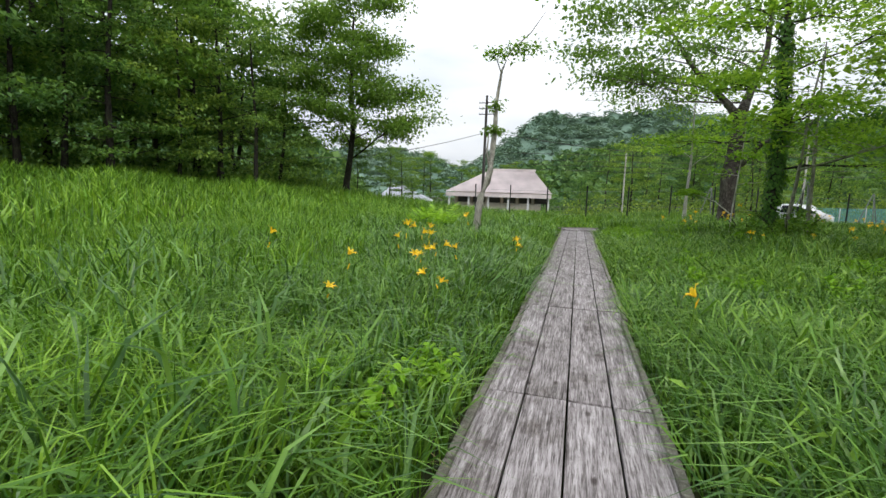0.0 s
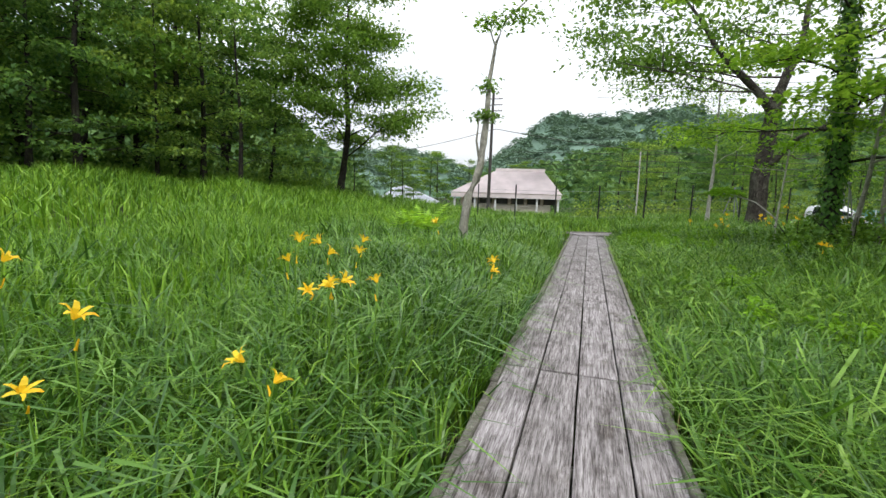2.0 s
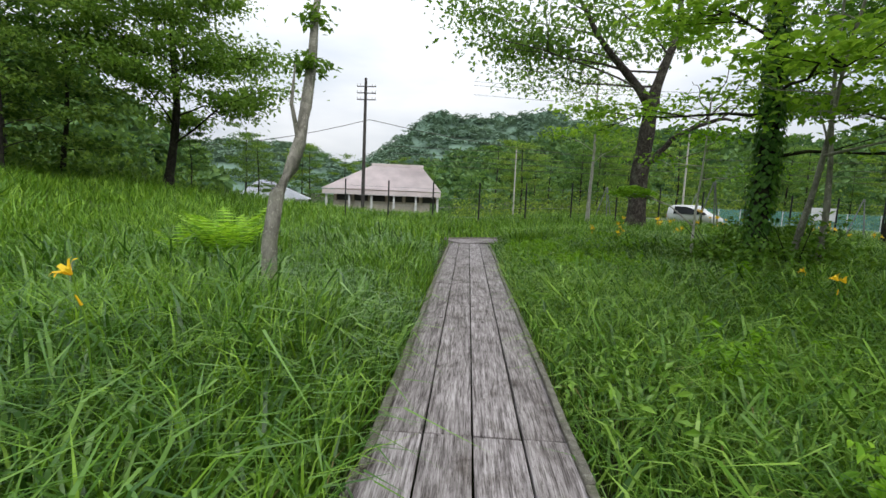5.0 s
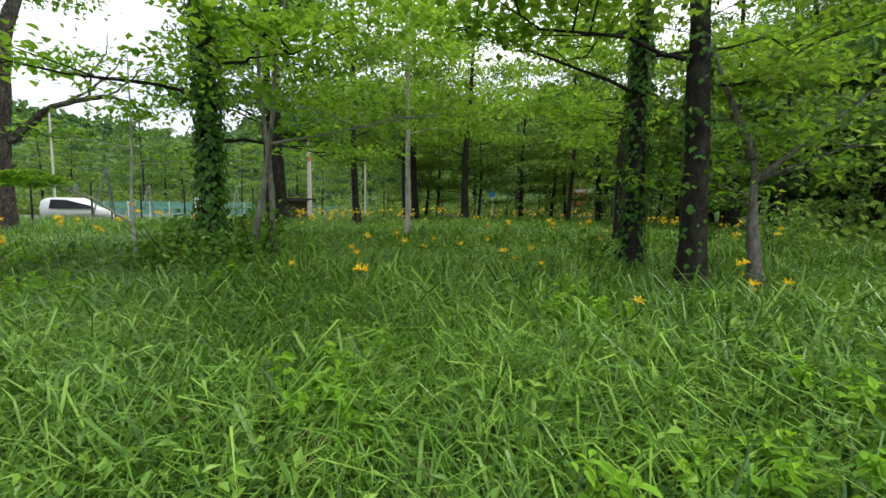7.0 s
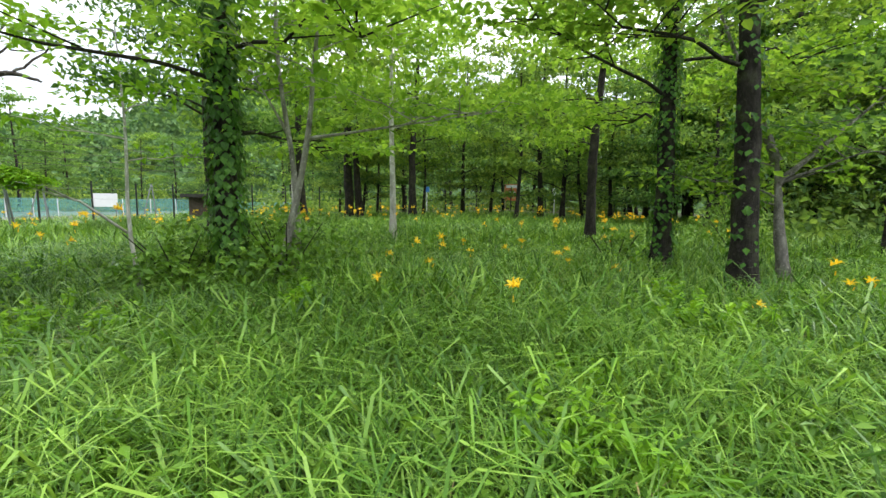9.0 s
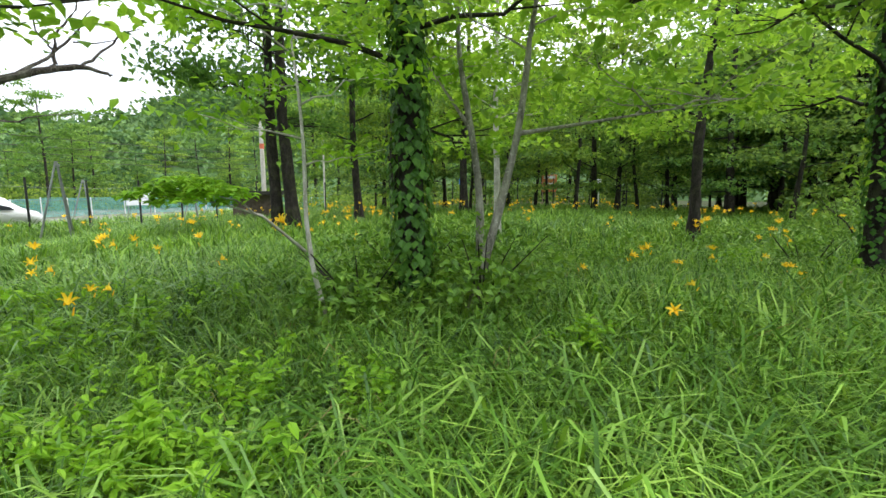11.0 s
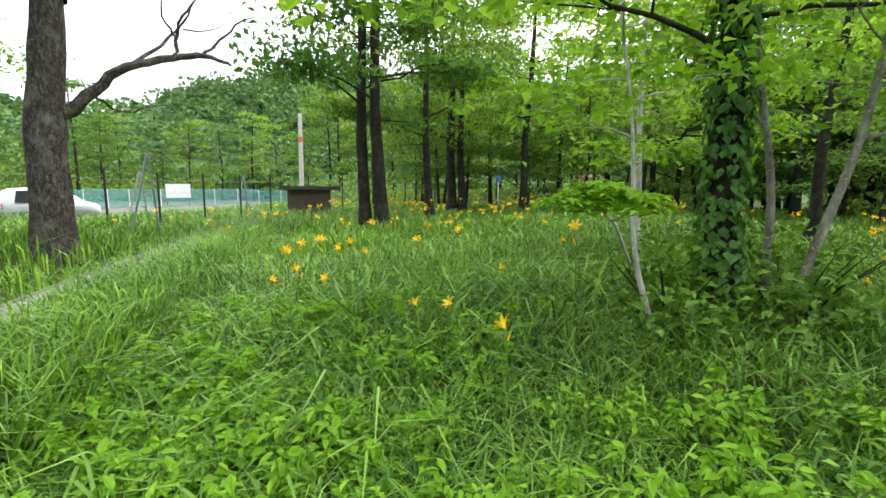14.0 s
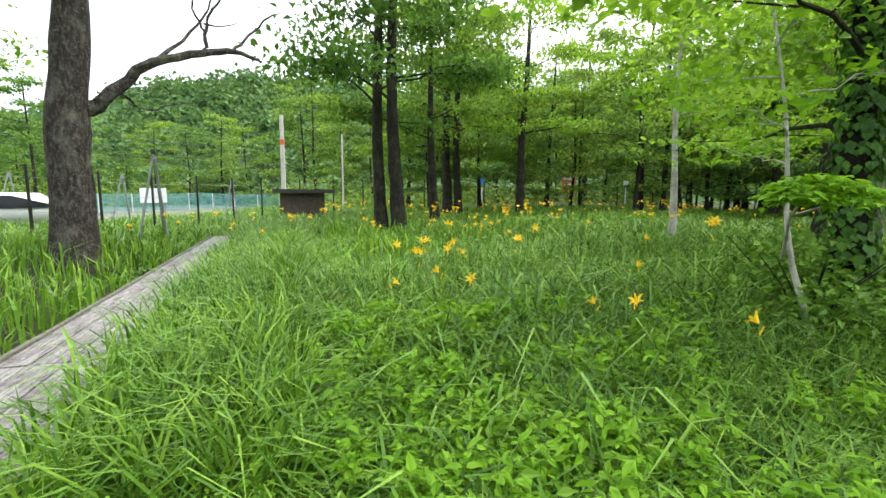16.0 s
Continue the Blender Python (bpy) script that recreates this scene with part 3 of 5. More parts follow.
def build_near_trees():
    # the ivy-clad tree close to the boardwalk
    x, y = 5.08, 14.32
    pts = spine((0, 0, 0), (-0.1, 0.3, 9.5), [(0.35, 0.08, -0.05)], 12)
    w, lv = grow(11, [(pts, 0.165)], 0.22, 16, 3.4, 9200, 0.13, 0.2, 0.38, 0.12, 12, None, 6, 0.1, 0.74, True)
    tree("ivy_clad_tree", "tall dark tree wrapped in climbing ivy beside the boardwalk", w, lv, M_BARK, M_LEAF, (x, y, gz(x, y)),
         [("ivy", ivy_on(pts, 0.16, 0.62, 3200, 3, 0.095), M_IVY, "dense green climbing ivy")])
    # smooth forked sapling next to it
    x, y = 5.2, 13.2
    p1 = spine((0.0, 0.5, 0), (0.0, -0.65, 4.8), [(0.45, 0.0, -0.05), (0.75, 0.0, 0.15)], 9)
    p2 = spine(at_share(p1, 0.45), at_share(p1, 0.45) + np.array([0.5, -2.3, 0.35]), [(0.5, 0, 0)], 6)
    w, lv = grow(23, [(p1, 0.06), (p2, 0.022)], 0.5, 7, 1.6, 1200, 0.13, 0.25, 0.4, 0.25, 8, None, 4)
    tree("forked_sapling", "smooth grey forked sapling with thin leafy branches", w, lv, M_BARK_LICHEN, M_LEAF, (x, y, gz(x, y)))
    # slim grey sapling close behind the ivy-clad tree
    x, y = 5.65, 13.75
    p1 = spine((0.05, -0.08, 0), (0.1, 0.2, 5.4), [(0.3, 0.0, -0.1), (0.6, 0.05, 0.12)], 10)
    p2 = spine(at_share(p1, 0.42), at_share(p1, 0.42) + np.array([0.15, 0.7, 1.0]), [], 5)
    w, lv = grow(24, [(p1, 0.06), (p2, 0.025)], 0.5, 7, 1.5, 1300, 0.13, 0.25, 0.4, 0.2, 8, None, 4)
    tree("slim_sapling", "slim smooth grey sapling with a thin side stem", w, lv, M_BARK_LICHEN, M_LEAF, (x, y, gz(x, y)))
    # umbrella-shaped maple sapling
    x, y = 4.4, 15.4
    p1 = spine((-0.1, -0.45, 0), (0.25, 0.15, 3.6), [(0.3, 0.02, 0.14)], 9)
    w, lv = grow(29, [(p1, 0.033)], 0.5, 7, 1.7, 800, 0.12, 0.18, 0.35, 0.2, 7, None, 4)
    g = rng(4)
    top = 1.66 - gz(x, y)
    tiers = []
    for cx, cy, dz, rad, n in ((-1.1, 0.3, 0.14, 0.3, 260), (-1.25, 0.5, 0.05, 0.26, 190), (-1.0, 0.05, 0.07, 0.27, 200), (-1.12, 0.25, 0.01, 0.36, 170), (-0.85, 0.25, 0.08, 0.22, 120)):
        r, a = np.sqrt(g.uniform(0, 1, n)) * rad * g.uniform(0.8, 1.1, n), g.uniform(0, 6.283, n)
        tiers.append(np.stack([r * np.cos(a) + cx, r * np.sin(a) + cy, top + dz - 0.09 * (r / rad) ** 2 + g.normal(0, 0.015, n)], 1))
    w = joined([w, tube_arrays([(0.03, -0.1, 0.95), (-0.4, 0.1, top - 0.22), (-0.8, 0.25, top - 0.08), (-1.2, 0.45, top - 0.02)], [0.02, 0.015, 0.01, 0.005], 5),
                tube_arrays([(-0.5, 0.13, top - 0.18), (-0.85, 0.0, top - 0.06), (-1.2, -0.1, top - 0.02)], [0.012, 0.008, 0.004], 4)])
    tree("maple_sapling", "slender pale maple sapling with a flat umbrella of leaves", w, lv, M_BARK_PALE, M_FERN, (x, y, gz(x, y)),
         [("leaf_umbrella", broad_leaf_arrays(np.concatenate(tiers), 0.085, 8, 0.86, 0.6), M_FERN, "flat light green spray of maple leaves")])
    # slim pale tree in the lily meadow
    x, y = 11.4, 14.2
    p1 = spine((0, 0, 0), (0.1, 0.1, 7.0), [(0.5, 0.05, 0.05)], 9)
    w, lv = grow(31, [(p1, 0.1)], 0.4, 10, 2.4, 3600, 0.16, 0.2, 0.5, 0.2, 8)
    tree("slim_pale_tree", "slim straight pale-barked young tree among the lilies", w, lv, M_BARK_PALE, M_LEAF, (x, y, gz(x, y)))
    # three trees in a row at the wood's near edge
    for nm, lab, x, y, top, r, bark, leaf, sd, ivyn in (
            ("ivy_trunk_tree", "dark tree with ivy on its lower trunk", 8.25, 8.18, (0.1, -0.1, 10), 0.17, M_BARK, M_LEAF, 41, 1300),
            ("leaning_dark_tree", "dark rough tree leaning slightly at the wood's edge", 6.98, 7.36, (0.3, 0.1, 10.5), 0.19, M_BARK, M_LEAF2, 43, 380)):
        pts = spine((0, 0, 0), top, [(0.1, -0.06, 0.0), (0.45, 0.08, 0.06)], 12)
        w, lv = grow(sd, [(pts, r)], 0.24, 13, 3.3, 7800, 0.13, 0.2, 0.42, 0.12, 11, None, 6, 0.05, 0.72, True)
        tree(nm, lab, w, lv, bark, leaf, (x, y, gz(x, y)), [("ivy", ivy_on(pts, r * 0.95, 0.5, ivyn, sd, 0.09), M_IVY, "ivy leaves on the bark")])
    x, y = 7.86, 6.39
    p1 = spine((-0.1, 0.05, 0), (0.35, 0.15, 2.1), [(0.5, -0.05, 0.05)], 7)
    p2 = spine(p1[-1], p1[-1] + np.array([0.2, 1.0, 2.6]), [], 6)
    p3 = spine(p1[-2], p1[-2] + np.array([0.3, -1.6, 1.5]), [], 6)
    p4 = spine(p1[-2], p1[-2] + np.array([-0.2, -1.1, 0.5]), [], 5)
    w, lv = grow(47, [(p1, 0.13), (p2, 0.07), (p3, 0.05), (p4, 0.035)], 0.6, 4, 1.9, 1700, 0.14, 0.2, 0.4, 0.25, 8)
    tree("crooked_grey_tree", "crooked grey half-bare tree with spreading bare branches", w, lv, M_BARK_GREY, M_LEAF, (x, y, gz(x, y)))
    # the big oak with a dead arm beyond the second stretch
    x, y = 7.45, 26.85
    pts = spine((0, 0.1, 0), (0.1, -0.35, 6.2), [(0.45, -0.1, 0.05)], 12)
    f1 = spine(pts[-2], pts[-2] + np.array([-4.2, -1.0, 4.8]), [(0.5, -0.3, 0)], 8)
    f2 = spine(pts[-2], pts[-2] + np.array([1.2, 0.5, 6.0]), [(0.5, 0.3, 0)], 8)
    w, lv = grow(53, [(f1, 0.2), (f2, 0.24)], 0.12, 9, 6.4, 8500, 0.24, 0.2, 0.75, 0.22, 10, 3.3, 7, 0.03, 0.45)
    w = joined([w, tube_arrays(pts, 0.38 * np.array([1.4, 1.12, 1.0, 0.97, 0.95, 0.98, 0.9, 0.85, 0.82, 0.78, 0.7, 0.5]), 22, 3, 0.045)])
    arm = np.array([(0.15, -0.2, 3.2), (0.55, -0.7, 3.75), (0.9, -1.15, 4.35), (1.5, -1.9, 4.65), (2.0, -2.4, 4.85), (2.4, -2.9, 4.7)])
    arm2 = np.array([(1.6, -2.0, 4.68), (1.75, -1.9, 5.2), (1.7, -2.1, 5.6), (2.1, -2.3, 6.1), (2.0, -2.6, 6.8)])
    arm3 = np.array([(2.0, -2.4, 4.85), (2.6, -2.5, 5.4), (2.9, -2.9, 5.9), (3.4, -2.9, 6.1)])
    arm4 = np.array([(0.55, -0.7, 3.75), (1.3, -0.6, 3.4), (2.0, -0.9, 3.7), (3.0, -0.9, 3.9)])
    arm5 = np.array([(1.75, -1.9, 5.2), (1.3, -1.9, 5.6), (1.2, -2.2, 6.0), (0.8, -2.3, 6.2)])
    arm6 = np.array([(0.9, -1.15, 4.35), (1.9, -0.9, 4.9), (2.9, -1.0, 5.8), (3.6, -1.0, 6.9)])
    arm7 = np.array([(2.9, -1.0, 5.8), (3.8, -1.2, 6.0), (4.6, -1.2, 6.6)])
    def rounded(p):
        for _ in range(2):
            q, r = p[:-1] * 0.75 + p[1:] * 0.25, p[:-1] * 0.25 + p[1:] * 0.75
            p = np.concatenate([p[:1], np.stack([q, r], 1).reshape(-1, 3), p[-1:]])
        return p + rng(3).normal(0, 0.018, p.shape)

    def bough(p, *radii):
        p = rounded(p)
        return tube_arrays(p, np.interp(np.linspace(0, 1, len(p)), np.linspace(0, 1, len(radii)), radii), 8, 3, 0.07)

    dead = joined([bough(arm, 0.17, 0.13, 0.1, 0.08, 0.06, 0.02), bough(arm2, 0.05, 0.04, 0.03, 0.02, 0.008), bough(arm3, 0.04, 0.03, 0.02, 0.008),
                   bough(arm4, 0.035, 0.025, 0.015, 0.006), bough(arm5, 0.03, 0.02, 0.014, 0.005), bough(arm6, 0.06, 0.045, 0.03, 0.008), bough(arm7, 0.025, 0.015, 0.005)])
    tree("old_oak_tree", "old thick oak tree with a dead bare arm", w, lv, M_BARK_OAK, M_LEAF2, (x, y, gz(x, y)),
         [("dead_branch", dead, M_BARK_OAK, "bare dead branch")])
    # pair of dark trunks and others standing in the lily meadow
    for nm, lab, x, y, h, r, leaf, sd in (
            ("meadow_tree", "dark straight tree standing in the lily meadow", 14.7, 22.6, 13, 0.23, M_LEAF2, 61),
            ("meadow_tree", "dark straight tree standing in the lily meadow", 14.75, 21.95, 14, 0.25, M_LEAF2, 62),
            ("meadow_tree", "dark leaning tree in the lily meadow", 19.5, 21.6, 12, 0.2, M_LEAF2, 63),
            ("meadow_tree", "dark double tree in the lily meadow", 25.4, 22.0, 13, 0.3, M_LEAF2, 64),
            ("meadow_tree", "dark double tree in the lily meadow", 25.6, 21.4, 13, 0.24, M_LEAF2, 68),
            ("meadow_tree", "forked dark tree at the far edge of lilies", 25.1, 17.9, 12, 0.24, M_LEAF, 65),
            ("meadow_tree", "grey-barked tree beside the dark wood", 15.3, 8.8, 11, 0.17, M_LEAF, 66)):
        pts = spine((0, 0, 0), (0.3 * math.sin(sd), 0.4 * math.cos(sd), h), [(0.3, 0.1 * math.sin(sd * 2), 0.15)], 12)
        w, lv = grow(sd, [(pts, r)], 0.25, 14, 4.0, 6500, 0.22, 0.22, 0.62, 0.22, 10, None, 5, 0.0, 0.4)
        tree(nm, lab, w, lv, M_BARK, leaf, (x, y, gz(x, y)))
    # slender leaning half-dead tree west of the boardwalk
    x, y = -2.5, 11.4
    p1 = np.array([(-0.05, -0.05, 0), (-0.02, 0.0, 1.05), (0.02, 0.1, 1.6), (0.12, 0.3, 1.95), (0.16, 0.5, 2.3), (0.14, 0.75, 2.8), (0.16, 0.95, 3.4), (0.12, 1.2, 4.2), (0.2, 1.4, 5.1), (0.42, 1.4, 5.6), (0.95, 1.5, 6.1), (1.3, 1.5, 6.6)])
    g = rng(71)
    pos = np.concatenate([g.normal(0, 1, (220, 3)) * (0.34, 0.3, 0.08) + (0.75, 1.45, 5.65), g.normal(0, 1, (150, 3)) * (0.25, 0.25, 0.08) + (0.1, 1.4, 5.55),
                          g.normal(0, 1, (170, 3)) * (0.14, 0.16, 0.06) + (0.15, 0.95, 3.4), g.normal(0, 1, (110, 3)) * (0.12, 0.14, 0.08) + (0.13, 1.15, 4.1)])
    w = joined([tube_arrays(p1, [0.11, 0.09, 0.095, 0.09, 0.08, 0.075, 0.065, 0.05, 0.035, 0.025, 0.014, 0.005], 10, 5, 0.08),
                tube_arrays([(0.15, 0.5, 2.3), (0.05, 0.5, 2.8), (0.08, 0.55, 3.3)], [0.035, 0.025, 0.01], 6),
                tube_arrays([(0.2, 1.4, 5.0), (0.05, 1.4, 5.4), (-0.15, 1.4, 5.55)], [0.02, 0.014, 0.006], 5)])
    tree("leaning_half_dead_tree", "slender crooked pale tree with few leaf tufts", w, leaf_arrays(pos, 0.12, 72, 0.6), M_BARK_LICHEN, M_LEAF2, (x, y, gz(x, y)))
    # broad tree at the corner of the western wood
    x, y = -16.9, 30.8
    pts = spine((0, 0, 0), (0.5, 0.3, 13.0), [(0.35, 0.35, 0.1)], 12)
    w, lv = grow(81, [(pts, 0.27)], 0.2, 22, 5.6, 27000, 0.25, 0.5, 0.62, 0.42, 10, None, 8, 0.0, 0.5)
    tree("broad_field_tree", "broad spreading tree in full leaf at the meadow's edge", w, lv, M_BARK, M_LEAF2, (x, y, gz(x, y)))
    # slim tree beyond the end of the boardwalk
    x, y = 6.1, 30.0
    p1 = spine((0, 0, 0), (0.1, 0.3, 8.0), [(0.5, 0.1, 0.05)], 9)
    w, lv = grow(75, [(p1, 0.11)], 0.4, 8, 2.4, 2000, 0.15, 0.5, 0.5, 0.3, 8)
    tree("slim_grey_tree", "slim grey upright tree with light foliage", w, lv, M_BARK_PALE, M_LEAF, (x, y, gz(x, y)))


build_near_trees()


def build_forest():
    """Tree kinds for the wood, each built once and copied."""
    kinds = []
    for sd, h, r, reach, n, size, start, leaf, lab, nm in (
            (101, 13, 0.2, 4.2, 4600, 0.29, 0.1, M_LEAF3, "tall broadleaved forest tree in full leaf", "forest_tree"),
            (102, 15, 0.24, 5.6, 3200, 0.42, 0.2, M_LEAF2, "tall spreading forest tree in full leaf", "forest_tree"),
            (103, 11, 0.16, 3.6, 3200, 0.33, 0.15, M_LEAF3, "light green young forest tree", "forest_tree"),
            (104, 16, 0.25, 3.8, 4800, 0.3, 0.07, M_CONIF, "dark dense tree at the wood's edge", "forest_tree")):
        pts = spine((0, 0, 0), (0.3, 0.2, h), [(0.4, 0.2, -0.15)], 10)
        conif = leaf is M_CONIF
        w, lv = grow(sd, [(pts, r)], start, 24 if conif else 15, reach, n, size, 0.05 if conif else 0.3, 0.62 if conif else 0.66, 0.16, 7, None, 5, 0.12 if conif else 0.0, 0.56, False, True)
        t = tree(nm, lab, w, lv, M_BARK, leaf)
        kinds.append(t)
    g = random.Random(9)
    spots = []
    # wood along the western edge of the meadow
    for row, (dist, size) in enumerate(((31, 0.82), (37, 1.0), (46, 1.25))):
        for k in range(13):
            az = math.radians(39 + k * 4.3 + row * 1.6 + g.uniform(-1, 1))
            d = dist + g.uniform(-1.5, 1.5) - k * 0.3
            spots.append((-math.sin(az) * d, math.cos(az) * d, (0, 1, 2, 3, 0)[(k + 2 * row) % 5], size))
    spots += [(-21.0, 28.6, 2, 0.8), (-16.0, 40, 2, 0.4), (-18.5, 43, 2, 0.45), (-14.5, 39, 2, 0.25), (-17.5, 34, 2, 0.3)]
    # belt behind the building and the parking ground
    for k in range(22):
        spots.append((-30 + k * 4.2 + g.uniform(-1.5, 1.5), 84 + g.uniform(-3, 5) - 0.25 * k, (1, 0, 1, 2)[k % 4], g.uniform(0.5, 0.75)))
    for k in range(16):
        spots.append((6 + k * 3.6 + g.uniform(-1.2, 1.2), 64 - k * 0.5 + g.uniform(-2, 2), (0, 3, 2, 1)[k % 4], g.uniform(0.5, 0.75)))
    # dense wood to the east and south-east
    for k in range(14):
        spots.append((52 + g.uniform(-2, 3), 46 - k * 3.4 + g.uniform(-1, 1), (0, 1, 2)[k % 3], g.uniform(0.8, 1.05)))
    for k in range(16):
        spots.append((40 - k * 1.6 + g.uniform(-1.5, 1.5), 4 - k * 1.1 + g.uniform(-2, 1.5), (0, 1, 3)[k % 3], g.uniform(0.7, 0.95)))
    for k in range(10):
        spots.append((46 + g.uniform(-3, 3), 20 - k * 2.6 + g.uniform(-1, 1), (0, 2, 1)[k % 3], g.uniform(0.7, 0.95)))
    for k in range(12):
        spots.append((31 + g.uniform(-3, 4), 27 - k * 2.3 + g.uniform(-1, 1), (2, 0, 2, 1)[k % 4], g.uniform(0.6, 0.8)))
    spots += [(25, 12, 2, 0.8), (29, 9.5, 0, 0.75), (22, 3.5, 2, 0.8), (33, 14.5, 2, 0.75), (14, 1.5, 2, 0.8), (30, 24, 2, 0.75), (36, 27, 1, 0.7)]
    # the dark depth of the wood to the south-east
    for row in range(3):
        for k in range(9):
            spots.append((29 + row * 6.5 + g.uniform(-1.5, 1.5), 4.5 - k * 3.3 - row * 0.8 + g.uniform(-1, 1), (3, 0, 3, 1)[(k + row) % 4], g.uniform(0.75, 0.95)))
    seen = set()
    for x, y, k, s in spots:
        s *= g.uniform(0.9, 1.12)
        m = pose(x, y, gz(x, y), g.uniform(-2, 2), g.uniform(-2, 2), g.uniform(0, 360)) @ Matrix.Diagonal((s, s, s * g.uniform(0.95, 1.1), 1))
        if k in seen:
            copy_thing(kinds[k], m @ Matrix.Diagonal((*[1 / v for v in kinds[k].scale], 1)))["group"] = "forest trees"
        else:
            seen.add(k)
            kinds[k].matrix_basis = m
            kinds[k]["group"] = "forest trees"


build_forest()


def build_hills():
    """Wooded hills round the valley: a rising sheet with a canopy of clumps on it."""
    for nm, lab, az, spread, dist, prof, depth, clumps, size, material, sd in (
            # mountain and distant ridge carry painted haze in their canopy and slope colour
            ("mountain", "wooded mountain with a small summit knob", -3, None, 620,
             [(-17, 2.2), (-13.5, 3.2), (-10.6, 5.0), (-7.3, 7.7), (-5, 9.5), (-3.9, 10.0), (-3, 9.9), (-1.5, 9.3), (1.5, 9.3), (4.1, 9.8), (8.7, 10.1), (14, 9.0), (20, 8.0), (30, 6.6), (42, 5.2), (55, 4.0)], 260, 44000, 3.2, M_HAZY_HILL, 5),
            ("foothill", "green wooded foothill in front of the mountain", 12, None, 260,
             [(-13, 1.6), (-9, 2.4), (-4, 3.6), (0, 4.6), (6, 6.0), (14, 7.6), (22, 7.6), (30, 6.4), (40, 5.0), (50, 6.2)], 110, 24000, 2.6, M_HILL, 6),
            ("western_hill", "dark wooded slope behind the western wood", -70, None, 95,
             [(-118, 8), (-100, 11), (-80, 13), (-60, 13), (-48, 12.5), (-40, 11.0), (-35, 8.0), (-31, 4.0), (-27, 1.0)], 38, 16000, 1.4, M_HILL, 9),
            ("southern_hill", "wooded slope closing the valley behind", 180, None, 120,
             [(118, 12), (150, 9), (180, 8), (210, 8), (243, 8)], 40, 6000, 2.2, M_HILL, 10),
            ("wooded_hill", "steep green wooded hill behind the parking ground", 55, None, 130,
             [(26, 3.0), (32.9, 5.2), (36, 6.5), (40.6, 8.8), (45.5, 10.4), (49.8, 11.4), (60, 11.8), (70, 11), (85, 11), (100, 11), (120, 12)], 60, 66000, 1.5, M_HILL, 7),
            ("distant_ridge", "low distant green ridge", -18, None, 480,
             [(-34, 4.0), (-28, 5.0), (-22, 5.2), (-19.9, 4.7), (-17, 3.9), (-15.4, 3.4), (-12, 2.2), (-9, 1.0)], 150, 9000, 3.0, M_HAZY_HILL, 8)):
        a = np.array([p[0] for p in prof], float)
        e = np.array([p[1] for p in prof], float)
        aa = np.linspace(a[0], a[-1], 90)
        ee = np.interp(aa, a, e)
        g = rng(sd)
        ee = ee * (1 + g.normal(0, 0.018, len(aa)))
        rows = 14
        t = np.linspace(0, 1, rows)
        ang = np.radians(aa)[None] * np.ones((rows, 1))
        d = dist - depth * (1 - t[:, None]) * np.ones((1, len(aa)))
        top = dist * np.tan(np.radians(ee))[None]
        z = -4 + (top + 4) * (t[:, None] ** 1.1)
        z = z + g.normal(0, 1, z.shape) * 0.02 * top * t[:, None]
        X, Y = np.sin(ang) * d, np.cos(ang) * d
        V = np.stack([X, Y, z], -1)
        nx = len(aa)
        i = (np.arange(rows - 1)[:, None] * nx + np.arange(nx - 1)[None]).reshape(-1, 1)
        q = np.concatenate([i, i + 1, i + nx + 1, i + nx], 1)
        hill = tagged(new(nm), lab, "hill", kind="structure")
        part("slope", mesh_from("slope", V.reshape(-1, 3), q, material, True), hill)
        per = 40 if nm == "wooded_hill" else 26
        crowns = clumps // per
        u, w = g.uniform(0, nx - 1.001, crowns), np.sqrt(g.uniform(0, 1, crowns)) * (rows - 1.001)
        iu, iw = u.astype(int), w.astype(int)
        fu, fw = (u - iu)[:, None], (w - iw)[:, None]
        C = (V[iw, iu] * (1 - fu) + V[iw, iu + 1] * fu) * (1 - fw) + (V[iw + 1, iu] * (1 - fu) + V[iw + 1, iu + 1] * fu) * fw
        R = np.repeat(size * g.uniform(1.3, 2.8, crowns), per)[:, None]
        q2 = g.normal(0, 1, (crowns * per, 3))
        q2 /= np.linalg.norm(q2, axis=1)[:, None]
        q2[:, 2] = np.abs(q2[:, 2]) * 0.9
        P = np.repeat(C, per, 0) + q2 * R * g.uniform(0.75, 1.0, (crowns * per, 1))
        ob = part("canopy", mesh_from("canopy", *leaf_arrays(P, size * (0.62 if nm == "wooded_hill" else 1.15), sd + 1, 0.92 if material is M_HAZY_HILL else 0.4, 0.9, 0.2), material), hill)
        ob["kind"] = "stuff"


build_hills()


